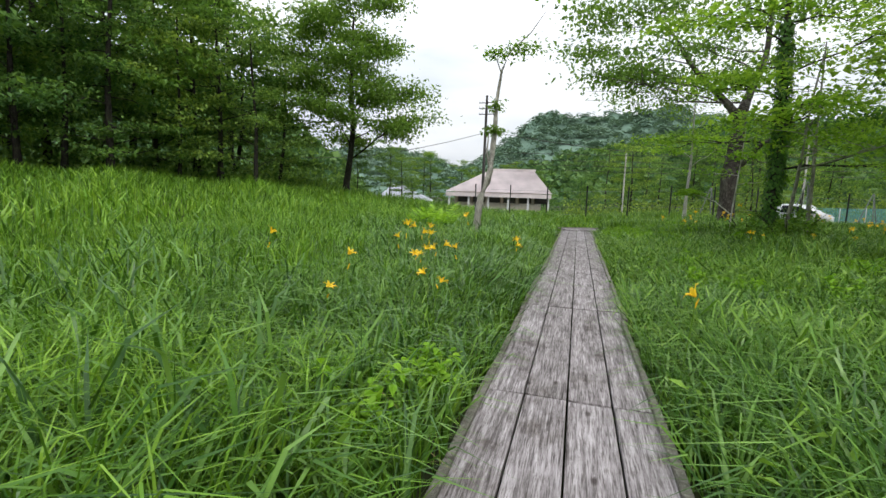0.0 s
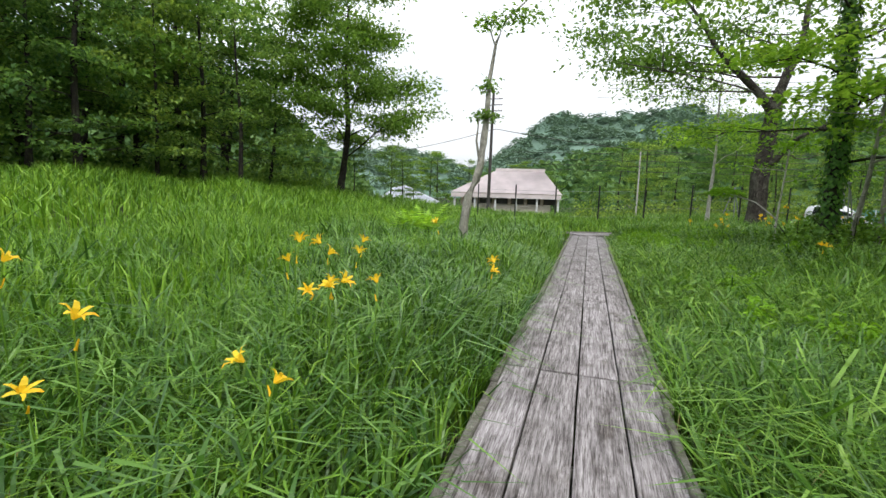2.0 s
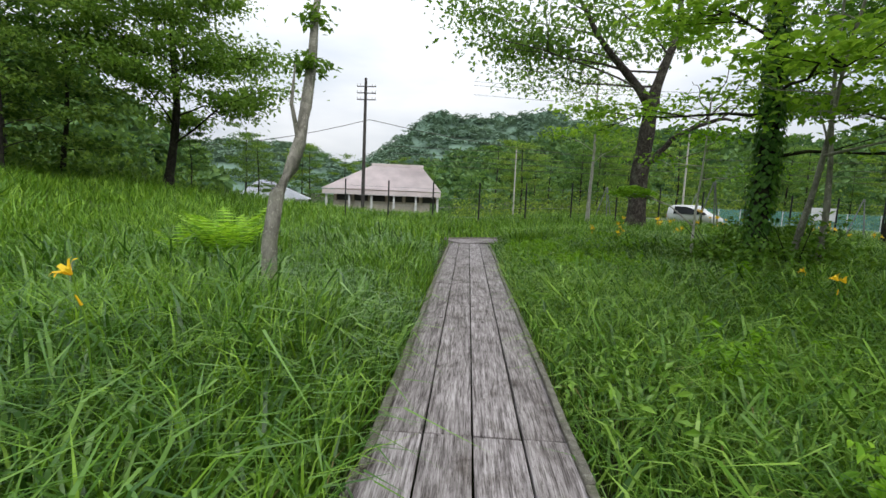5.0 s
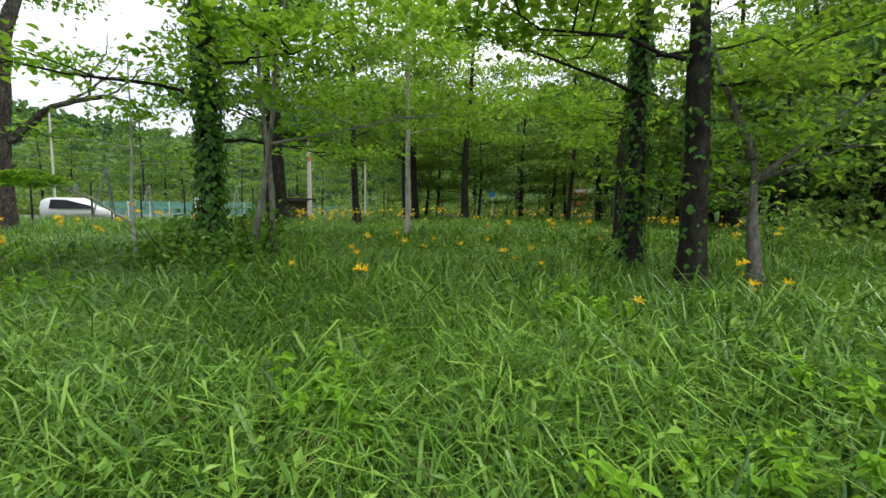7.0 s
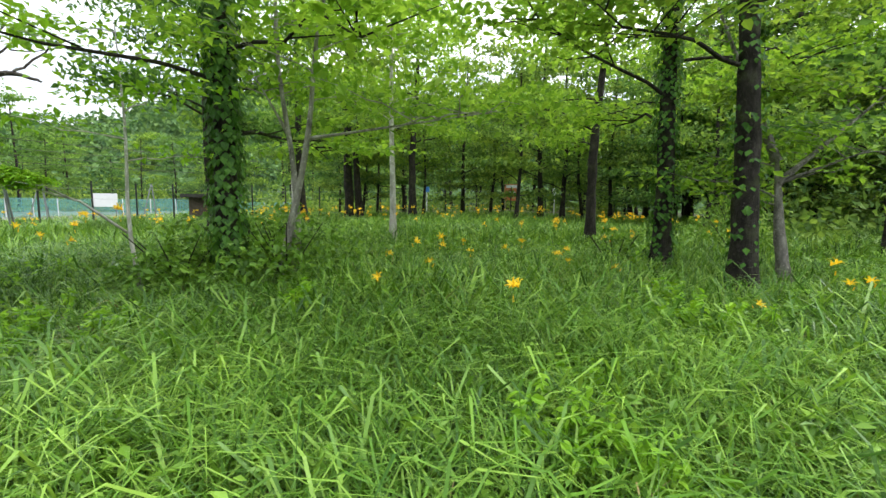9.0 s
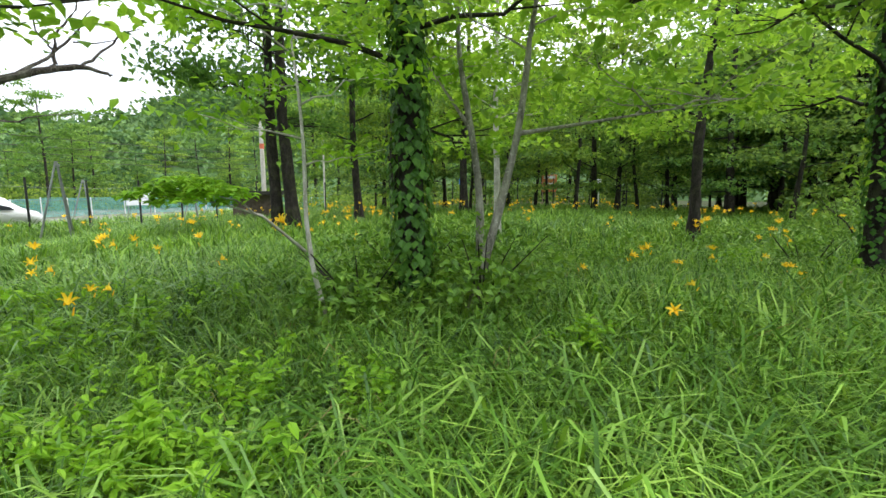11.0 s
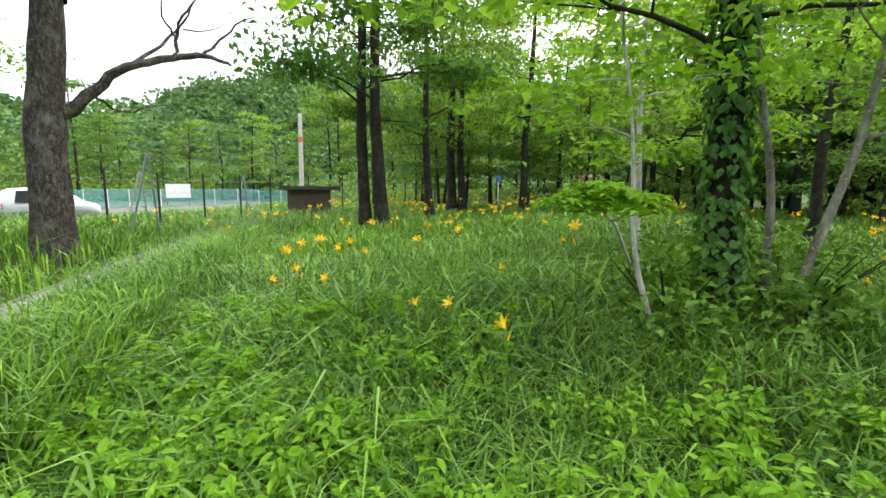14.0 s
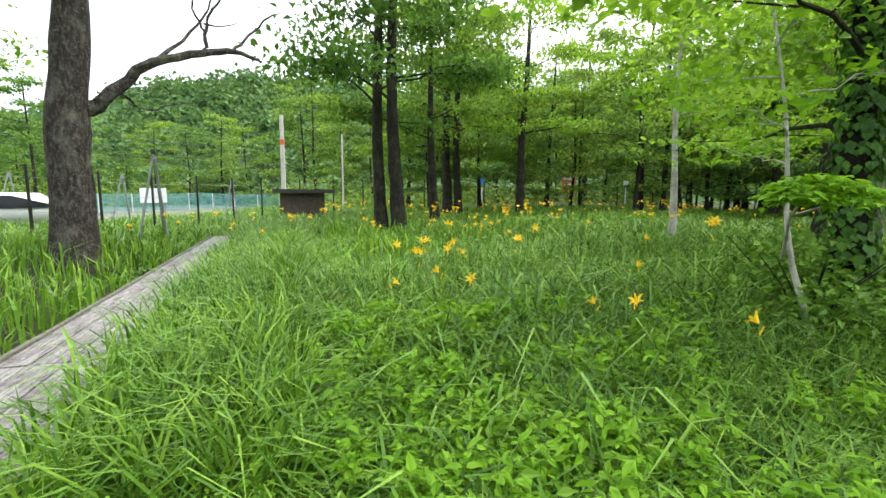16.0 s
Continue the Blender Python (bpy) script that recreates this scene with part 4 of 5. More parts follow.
# ---- buildings, poles, signs, cars ----
def build_houses():
    # big hipped roof hall
    root = tagged(new("hall"), "wide low hall with a pink-grey hipped roof", "house")
    root.matrix_basis = pose(-10.6, 62, -0.35, 0, 0, 10)
    bm = bmesh.new()
    L, D, e, r = 6.7, 4.8, 2.0, 5.0
    for p in ((-L, -D, e), (L, -D, e), (L, D, e), (-L, D, e), (-1.2, 0, r), (L - 2.0, 0, r)):
        bm.verts.new(p)
    bm.verts.ensure_lookup_table()
    v = bm.verts
    for f in ((0, 1, 5, 4), (1, 2, 5), (2, 3, 4, 5), (3, 0, 4)):
        bm.faces.new([v[i] for i in f])
    bmesh.ops.solidify(bm, geom=bm.faces[:], thickness=0.2)
    part("roof", bm_mesh("roof", bm, M_ROOF), root)
    part("ridge_cap", boxes("ridge_cap", M_ROOF, (-1.4, L - 1.8, -0.2, 0.2, r - 0.1, r + 0.2)), root)
    part("eave_board", boxes("eave_board", M_ROOF, (-L + 0.1, L - 0.1, -D + 0.05, -D + 0.2, e - 0.6, e - 0.1)), root)
    part("wall", boxes("wall", M_WALL, (-L + 1.2, L - 1.2, -D + 1.2, D - 1.2, -1.8, e)), root)
    for k in range(6):
        x = -L + 1.6 + k * 1.95
        w = part("window", boxes("window", M_DARK, (x, x + 1.5, -D + 1.12, -D + 1.19, 0.7, 1.8)), root)
        for u in (x - 0.08, x + 1.5):
            part("jamb", boxes("jamb", M_TIMBER, (u, u + 0.08, -D + 1.05, -D + 1.2, 0.6, 1.9)), w)
    for k in range(6):
        x = -L + 0.4 + k * 2.5
        part("post", boxes("post", M_WHITE, (x, x + 0.22, -D + 0.3, -D + 0.5, -1.8, e - 0.2)), root)
    small = tagged(new("shed"), "small building with a pale grey roof", "house")
    small.matrix_basis = pose(-23.6, 61, -2.2, 0, 0, 15)
    bm = bmesh.new()
    for p in ((-4, -3, 2.4), (4, -3, 2.4), (4, 3, 2.4), (-4, 3, 2.4), (-1.8, 0, 4.6), (-0.8, 0, 4.6)):
        bm.verts.new(p)
    bm.verts.ensure_lookup_table()
    v = bm.verts
    for f in ((0, 1, 5, 4), (1, 2, 5), (2, 3, 4, 5), (3, 0, 4)):
        bm.faces.new([v[i] for i in f])
    bmesh.ops.solidify(bm, geom=bm.faces[:], thickness=0.15)
    part("roof", bm_mesh("roof", bm, M_ROOF_PALE), small)
    part("wall", boxes("wall", M_WHITE, (-3.6, 3.6, -2.6, 2.6, 0, 2.4)), small)
    part("door", boxes("door", M_DARK, (-0.6, 0.6, -2.68, -2.61, 0, 2.0)), small)


build_houses()


def rod(p, q, r0, r1=None, sides=8):
    p, q = np.asarray(p, float), np.asarray(q, float)
    pts = p + (q - p) * np.linspace(0, 1, 3)[:, None]
    v, f = tube_arrays(pts, np.linspace(r0, r1 or r0, 3), sides)
    n = len(v)
    return np.concatenate([v, pts[-1:], pts[:1]]), np.concatenate([f, [[n - sides + k, n - sides + (k + 1) % sides, n, n] for k in range(sides)], [[(k + 1) % sides, k, n + 1, n + 1] for k in range(sides)]])[:len(f)]


def rods(name, material, *args):
    v, f = joined([rod(*a) for a in args])
    return mesh_from(name, v, f, material, True)


def build_poles():
    pole = tagged(new("utility_pole"), "dark wooden utility pole with insulator arms", "pole")
    pole.location = (-10.3, 50, -1.6)
    part("shaft", rods("shaft", M_POLE, ((0, 0, 0), (0.1, 0, 13.6), 0.19, 0.13)), pole)
    for z in (11.6, 12.2, 12.8):
        arm = part("crossarm", rods("crossarm", M_POLE, ((-0.9 + 0.2, -0.15, z), (0.9 + 0.2, -0.15, z), 0.05)), pole)
        for x in (-0.65, -0.35, 0.75, 1.05):
            part("insulator", rods("insulator", M_WHITE, ((x, -0.15, z + 0.04), (x, -0.15, z + 0.24), 0.05, 0.035)), arm, "pale ceramic insulator")

    def wire(a, b, sag, r=0.025):
        t = np.linspace(0, 1, 12)
        pts = np.asarray(a, float) * (1 - t[:, None]) + np.asarray(b, float) * t[:, None]
        pts[:, 2] -= sag * 4 * t * (1 - t)
        v, f = tube_arrays(pts, np.full(12, r), 4)
        tagged(new("power_cable", mesh_from("power_cable", v, f, M_POLE)), "thin dark overhead power cable", "cable", "power cables")

    wire((-9.8, 50, 8.2), (-40, 60, 6.0), 1.0, 0.03)
    wire((-9.8, 50, 8.2), (30, 70, 8.0), 1.4, 0.03)
    for z in (14.6, 14.0, 12.6):
        wire((0, 80, z + 4.5), (55, 64, z + 1), 0.8, 0.022)
    for z in (5.0, 5.6, 6.2, 7.0):
        wire((-10, 62, z), (60, 52, z - 0.5), 0.5, 0.022)
    conc = tagged(new("concrete_pole"), "pale concrete pole with a red band", "pole")
    conc.location = (32.9, 36.2, gz(32.9, 36.2))
    part("shaft", rods("shaft", M_CONC, ((0, 0, 0), (0, 0, 7.4), 0.2, 0.15)), conc)
    part("band", rods("band", M_RED, ((0, 0, 5.2), (0, 0, 5.6), 0.178, 0.176)), conc, "faded red band")
    for x, y, h in ((5.2, 60, 8.5), (19.9, 50, 8.0), (37, 33, 6.5)):
        p = tagged(new("grey_pole"), "thin grey steel pole", "pole", "grey poles")
        p.location = (x, y, gz(x, y))
        part("shaft", rods("shaft", M_CONC, ((0, 0, 0), (0, 0, h), 0.1, 0.07)), p)
        part("cap", rods("cap", M_STEEL, ((0, 0, h), (0, 0, h + 0.06), 0.085, 0.05)), p)


build_poles()


def build_fences():
    # deer fence of dark posts and wires along the far edge of the meadow
    line = [(-7, 31.5), (0.5, 30.5), (8, 31.5), (15, 31.8), (22, 31.5), (28, 28), (33, 23), (36, 16), (37, 8), (38, -2)]
    fence = tagged(new("deer_fence"), "deer fence of thin black posts and wires", "fence")
    post = rods("post", M_BLACK, ((0, 0, 0), (0, 0, 2.35), 0.045, 0.04))
    tops = []
    for (x0, y0), (x1, y1) in zip(line, line[1:]):
        n = max(2, round(math.hypot(x1 - x0, y1 - y0) / 2.6))
        for k in range(n):
            x, y = x0 + (x1 - x0) * k / n, y0 + (y1 - y0) * k / n
            z = gz(x, y)
            ob = part("post", post, fence)
            ob.location = (x, y, z)
            tops.append((x, y, z))
    tops = np.array(tops)
    for h in (0.5, 1.0, 1.5, 2.0):
        v, f = tube_arrays(tops + (0, 0, h), np.full(len(tops), 0.006), 3)
        part("wire", mesh_from("wire", v, f, M_STEEL), fence)
    # teal net fence round the parking ground
    net = tagged(new("net_fence"), "low teal mesh fence round the parking ground", "fence")
    for (x0, y0), (x1, y1) in (((17, 45), (27, 47)), ((27, 47), (38, 44)), ((38, 44), (47, 38))):
        n = 5
        d = np.array([x1 - x0, y1 - y0]) / n
        ang = math.degrees(math.atan2(d[1], d[0]))
        ln = float(np.hypot(*d))
        for k in range(n):
            x, y = x0 + d[0] * k, y0 + d[1] * k
            z = gz(x, y)
            panel = [((0, 0, h), (ln, 0, h), 0.024, 0.024, 3) for h in np.linspace(0.1, 1.35, 14)]
            panel += [((u, 0, 0.1), (u, 0, 1.35), 0.018, 0.018, 3) for u in np.linspace(0.05, ln - 0.05, 16)]
            ob = part("panel", rods("panel", M_TEAL, *panel), net)
            ob.matrix_basis = pose(x, y, z, 0, 0, ang)
            ob = part("post", rods("post", M_WHITE, ((0, 0, 0), (0, 0, 1.4), 0.035)), net)
            ob.matrix_basis = pose(x, y - 0.05, z)
    # low picket fence at the wood
    pick = tagged(new("picket_fence"), "low weathered wooden picket fence before the wood", "fence")
    stake = boxes("picket", M_TIMBER, (-0.05, 0.05, -0.02, 0.02, 0, 0.75))
    pts = [(40 - 0.03 * k, 26 - k * 0.42) for k in range(40)]
    for x, y in pts:
        ob = part("picket", stake, pick)
        ob.location = (x, y, gz(x, y))
    a, b = pts[0], pts[-1]
    for h in (0.25, 0.55):
        part("rail", rods("rail", M_TIMBER, ((a[0] + 0.05, a[1], gz(*a) + h), (b[0] + 0.05, b[1], gz(*b) + h), 0.03)), pick)


build_fences()


def build_tripods():
    for x, y, h in ((11.6, 28.6, 2.75), (9.5, 38.6, 2.6), (16.4, 40.2, 2.5), (22.6, 33.6, 2.4), (18.5, 36.5, 2.4)):
        tri = tagged(new("tripod_brace"), "leaning grey steel pole tripod bracing the fence", "brace", "fence braces")
        tri.location = (x, y, gz(x, y))
        for dx, dy in ((-0.75, 0.1), (0.1, -0.2), (0.6, 0.35)):
            part("leg", rods("leg", M_STEEL, ((dx, dy, 0), (0.03 * dx, 0.03 * dy, h), 0.033, 0.03)), tri)
        part("collar", rods("collar", M_STEEL, ((-0.08, 0, h - 0.12), (0.08, 0, h - 0.12), 0.04)), tri)


build_tripods()


def build_signs():
    b = tagged(new("white_sign_board"), "plain white sign board on two posts", "sign")
    b.matrix_basis = pose(27.4, 42.9, gz(27.4, 42.9), 0, 0, -35)
    part("panel", boxes("panel", M_WHITE, (-0.8, 0.8, -0.02, 0.02, 0.85, 1.85), bevel=0.006), b)
    for x in (-0.7, 0.7):
        part("post", rods("post", M_STEEL, ((x, 0.06, 0), (x, 0.06, 1.85), 0.035)), b)
    s = tagged(new("orange_notice_board"), "weathered orange notice board with a white panel", "sign")
    s.matrix_basis = pose(42.0, 13.8, gz(42, 13.8), 0, 0, -80)
    part("panel", boxes("panel", M_ORANGE, (-0.65, 0.65, -0.04, 0.04, 1.5, 3.0), bevel=0.01), s)
    part("heading", boxes("heading", M_WHITE, (-0.5, 0.5, -0.055, -0.041, 2.65, 2.9)), s, "white heading strip")
    part("text_bar", boxes("text_bar", M_WHITE, (-0.45, 0.35, -0.055, -0.041, 2.2, 2.3)), s)
    for x in (-0.55, 0.55):
        part("post", rods("post", M_TIMBER, ((x, 0.08, 0), (x, 0.08, 3.0), 0.05)), s)
    bench = tagged(new("low_timber_bench"), "long low pale timber bench under the notice board", "bench")
    bench.matrix_basis = pose(40.5, 14.0, gz(40.5, 14), 0, 0, -80)
    part("seat", boxes("seat", M_TIMBER, (-1.6, 1.6, -0.2, 0.2, 0.5, 0.6), bevel=0.01), bench)
    for x in (-1.3, 1.3):
        part("leg", boxes("leg", M_TIMBER, (x - 0.08, x + 0.08, -0.15, 0.15, 0, 0.5)), bench)
    s = tagged(new("blue_road_sign"), "small blue sign on a white post", "sign")
    s.matrix_basis = pose(40.5, 21.4, gz(40.5, 21.4), 0, 0, -80)
    part("panel", boxes("panel", M_BLUE, (-0.22, 0.22, -0.02, 0.02, 2.25, 2.75), bevel=0.006), s)
    part("post", rods("post", M_WHITE, ((0, 0.05, 0), (0, 0.05, 2.75), 0.05)), s)
    s = tagged(new("white_post_box"), "small white box on a slim pale post", "post")
    s.matrix_basis = pose(37.0, 10.0, gz(37, 10), 0, 0, -85)
    part("post", rods("post", M_WHITE, ((0, 0, 0), (0, 0, 2.1), 0.045)), s)
    part("head", boxes("head", M_WHITE, (-0.16, 0.16, -0.08, 0.08, 2.1, 2.45), bevel=0.02), s)


build_signs()


def build_hut():
    h = tagged(new("bin_hut"), "low dark wooden hut with a flat overhanging roof", "hut")
    h.matrix_basis = pose(23.2, 29.8, gz(23.2, 29.8), 0, 0, -62)
    part("floor", boxes("floor", M_HUT, (-1.15, 1.15, -0.7, 0.7, 0.0, 0.12)), h)
    n = 11
    for k in range(n):
        x = -1.15 + 2.3 * k / n
        part("board", boxes("board", M_HUT, (x + 0.008, x + 2.3 / n - 0.008, -0.7, -0.66, 0.12, 1.6)), h)
    part("back_wall", boxes("back_wall", M_HUT, (-1.15, 1.15, 0.66, 0.7, 0.12, 1.6)), h)
    for x in (-1.13, 1.09):
        part("side_wall", boxes("side_wall", M_HUT, (x, x + 0.04, -0.65, 0.65, 0.12, 1.6)), h)
    part("roof", boxes("roof", M_POLE, (-1.5, 1.7, -1.0, 1.0, 1.61, 1.71), bevel=0.015), h)
    part("roof_edge", boxes("roof_edge", M_POLE, (-1.5, 1.7, -1.04, -1.005, 1.53, 1.73)), h)


build_hut()


def build_car(name, label, at, yaw, length=4.2, van=False):
    car = tagged(new(name), label, "car")
    car.matrix_basis = pose(*at, 0, 0, yaw)
    hw = 0.84
    hl = length / 2
    side = [(-hl, 0.35), (-hl, 0.85), (-hl + 0.1, 0.98), (-hl + 0.25, 1.5), (-hl + 0.7, 1.58), (hl - 2.0, 1.56), (hl - 1.15, 1.02), (hl - 0.25, 0.9), (hl, 0.72), (hl, 0.35)]
    if van:
        side = [(-hl, 0.35), (-hl, 0.95), (-hl + 0.1, 1.45), (-hl + 0.35, 1.6), (-hl + 0.9, 1.64), (hl - 1.3, 1.62), (hl - 0.7, 1.06), (hl - 0.15, 0.94), (hl, 0.75), (hl, 0.35)]
    bm = bmesh.new()
    a = [bm.verts.new((x, -hw + (0.14 if z > 1.1 else 0), z)) for x, z in side]
    c = [bm.verts.new((x, hw - (0.14 if z > 1.1 else 0), z)) for x, z in side]
    bm.faces.new(a)
    bm.faces.new(c[::-1])
    for k in range(len(side)):
        bm.faces.new((a[k], c[k], c[(k + 1) % len(side)], a[(k + 1) % len(side)]))
    bmesh.ops.bevel(bm, geom=bm.edges[:], offset=0.05, segments=2, affect="EDGES")
    body = part("body", bm_mesh("body", bm, M_CAR, True), car)
    top = side[4][1] - 0.12
    for s in (-1, 1):
        bm = bmesh.new()
        ring = [(-hl + 0.4, 1.02, hw - 0.015), (-hl + 0.5, top, hw - 0.125), (hl - (1.45 if van else 2.1), top, hw - 0.125), (hl - (0.95 if van else 1.45), 1.02, hw - 0.015)]
        vs = [bm.verts.new((x, s * y, z)) for x, z, y in ring]
        bm.faces.new(vs)
        bmesh.ops.solidify(bm, geom=bm.faces[:], thickness=0.03)
        part("side_window", bm_mesh("side_window", bm, M_GLASS), body, "dark tinted side window")
        part("headlight", boxes("headlight", M_WHITE, (hl - 0.12, hl + 0.01, s * 0.62 - 0.14, s * 0.62 + 0.14, 0.66, 0.8), bevel=0.02), body)
        part("tail_light", boxes("tail_light", M_RED, (-hl - 0.01, -hl + 0.06, s * 0.68 - 0.1, s * 0.68 + 0.1, 0.75, 1.0), bevel=0.02), body, "red tail light")
        for x in (-hl + 0.75, hl - 0.8):
            w = part("wheel", rods("wheel", M_TYRE, ((x, s * (hw - 0.2), 0.31), (x, s * (hw + 0.01), 0.31), 0.31, 0.31, 16)), car)
            part("rim", rods("rim", M_STEEL, ((x, s * (hw - 0.05), 0.31), (x, s * (hw + 0.03), 0.31), 0.2, 0.18, 12)), w)
    part("bumper", boxes("bumper", M_BLACK, (-hl - 0.05, -hl + 0.04, -hw + 0.05, hw - 0.05, 0.3, 0.45), bevel=0.02), car)


build_car("white_car", "white hatchback car parked beyond the meadow", (15.5, 38.4, gz(15.5, 38.4)), -25, 3.4, True)


# ---- meadow growth ----
def scatter(n, x0, x1, y0, y1, seed, margin=0.7):
    g = rng(seed)
    x, y = g.uniform(x0, x1, n), g.uniform(y0, y1, n)
    x, y = x + g.normal(0, 0.35, n), y + g.normal(0, 0.5, n)
    k = off_deck(x, y, margin)
    return x[k], y[k], g


def patchy(x, y, s, o=0.0):
    return 0.5 + 0.25 * np.sin(x * s + o) * np.cos(y * s * 1.3 + o * 2) + 0.25 * np.sin((x + y) * s * 0.7 + 1.7 + o)


def build_grass():
    def field(name, label, n, x0, x1, y0, y1, h, w, seed, material, bend=0.5, margin=0.7, far=False):
        x, y, g = scatter(n, x0, x1, y0, y1, seed, margin)
        if not far:
            x, y = x + 0.05 * np.sin(x * 23 + y * 9), y + 0.05 * np.sin(y * 21 - x * 7)
        k = patchy(x, y, 1.1, seed)
        near = np.abs(x) < 1.2
        hh = h * (0.6 + 0.6 * k) * g.uniform(0.55, 1.15, len(x)) * np.where(near, 0.75, 1.0)
        v, f = (far_blade_arrays if far else blade_arrays)(x, y, ground_z(x, y) - 0.02, hh, w * g.uniform(0.6, 1.4, len(x)), seed + 1, bend)
        tagged(new(name, mesh_from(name, v, f, material)), label, "grass", kind="stuff")

    field("meadow_grass", "tall bright green meadow grass beside the boardwalk", 30000, -4, -0.6, -1.5, 15, 0.82, 0.014, 1, M_GRASS, 0.6)
    # foreground sedge: shade in the gaps is painted as a darker blade green
    field("sedge", "broad-leaved sedge beside the boardwalk, its green darkened for the shade between blades", 17000, -3.6, -0.6, -1.5, 12, 0.86, 0.02, 21, M_SHADED_SEDGE, 0.75)
    field("meadow_grass", "tall bright green meadow grass in the open", 34000, -10, -4, -2.5, 21, 0.88, 0.019, 11, M_GRASS, 0.5)
    field("meadow_grass", "arching green meadow grass beside the boardwalk", 38000, 0.6, 4.2, 3.5, 20.5, 0.6, 0.012, 2, M_GRASS2, 0.95)
    field("sedge", "arching sedge beside the boardwalk, its green darkened for the shade between blades", 15000, 0.6, 4.2, -1.5, 7, 0.72, 0.017, 22, M_SHADED_SEDGE, 0.8)
    field("meadow_grass", "arching green meadow grass under the trees", 34000, 4.2, 10, -2.5, 23, 0.6, 0.017, 12, M_GRASS2, 0.85)
    field("far_meadow_grass", "tall bright green meadow grass farther off", 62000, -46, -10, -4, 34, 0.9, 0.042, 3, M_GRASS, 0.4, far=True)
    field("far_meadow_grass", "tall green grass at the north end of the meadow", 28000, -12, 14, 20, 42, 0.75, 0.032, 4, M_GRASS, 0.45, far=True)
    field("far_meadow_grass", "green grass of the lily meadow", 60000, 10, 40, -8, 38, 0.6, 0.032, 5, M_GRASS2, 0.6, far=True)
    field("far_meadow_grass", "tall green meadow grass south of the meadow", 16000, -10, 10, -12, -1.2, 0.75, 0.024, 9, M_GRASS, 0.5, far=True)
    field("dry_grass", "scattered dry straw-coloured blades", 3600, -8, 9, -2, 21, 0.5, 0.009, 6, M_STRAW, 1.2)
    # these reeds take the same shade-darkened green
    field("broad_grass", "broad arching reed blades in the meadow", 6500, -7, -0.6, -2, 18, 0.95, 0.028, 7, M_SHADED_SEDGE, 0.75)
    field("broad_grass", "broad arching reed blades by the boardwalk", 10500, 0.6, 6, -2, 21, 0.74, 0.023, 8, M_GRASS2, 1.05)

    # a taller fringe that hangs over the near edge of the second stretch
    g = rng(31)
    n = 17000
    u, w = g.uniform(0.6, 15.5, n), g.uniform(-2.1, -0.63, n)
    x, y = u * math.cos(LEG2) - w * math.sin(LEG2), CORNER_Y + u * math.sin(LEG2) + w * math.cos(LEG2)
    v, f = blade_arrays(x, y, ground_z(x, y) - 0.02, g.uniform(0.45, 1.0, n), g.uniform(0.01, 0.026, n), 32, 0.65)
    tagged(new("fringe_grass", mesh_from("fringe_grass", v, f, M_GRASS)), "tall grass hanging over the boardwalk's edge", "grass", kind="stuff")

    def herbs(name, label, n, x0, x1, y0, y1, seed, h, size, material):
        x, y, g = scatter(n, x0, x1, y0, y1, seed, 0.75)
        keep = patchy(x, y, 0.9, seed) > 0.52
        x, y = x[keep], y[keep]
        m = 9
        zz = ground_z(x, y)
        px, py = np.repeat(x, m), np.repeat(y, m)
        lev = np.tile(np.linspace(0.45, 1.0, m), len(x)) * np.repeat(h * g.uniform(0.6, 1.2, len(x)), m)
        a = g.uniform(0, 6.283, len(px))
        r = g.uniform(0.01, 0.07, len(px))
        pos = np.stack([px + np.cos(a) * r, py + np.sin(a) * r, np.repeat(zz, m) + lev], 1)
        v, f = leaf_arrays(pos, size * 1.25, seed + 2, 0.6, 0.42)
        tagged(new(name, mesh_from(name, v, f, material)), label, "herbs", kind="stuff")

    herbs("meadow_herbs", "low leafy green herbs among the grass", 6000, -6, -0.7, -2, 20, 21, 0.42, 0.07, M_HERB)
    herbs("meadow_herbs", "low leafy green herbs under the trees", 6500, 0.7, 5, 5, 21, 22, 0.42, 0.06, M_HERB)
    herbs("meadow_herbs", "low leafy green herbs under the trees", 4500, 0.7, 9, -1, 22, 24, 0.46, 0.08, M_HERB)
    herbs("meadow_herbs", "leafy undergrowth farther off", 6000, 9, 30, -6, 28, 23, 0.4, 0.13, M_HERB)


build_grass()


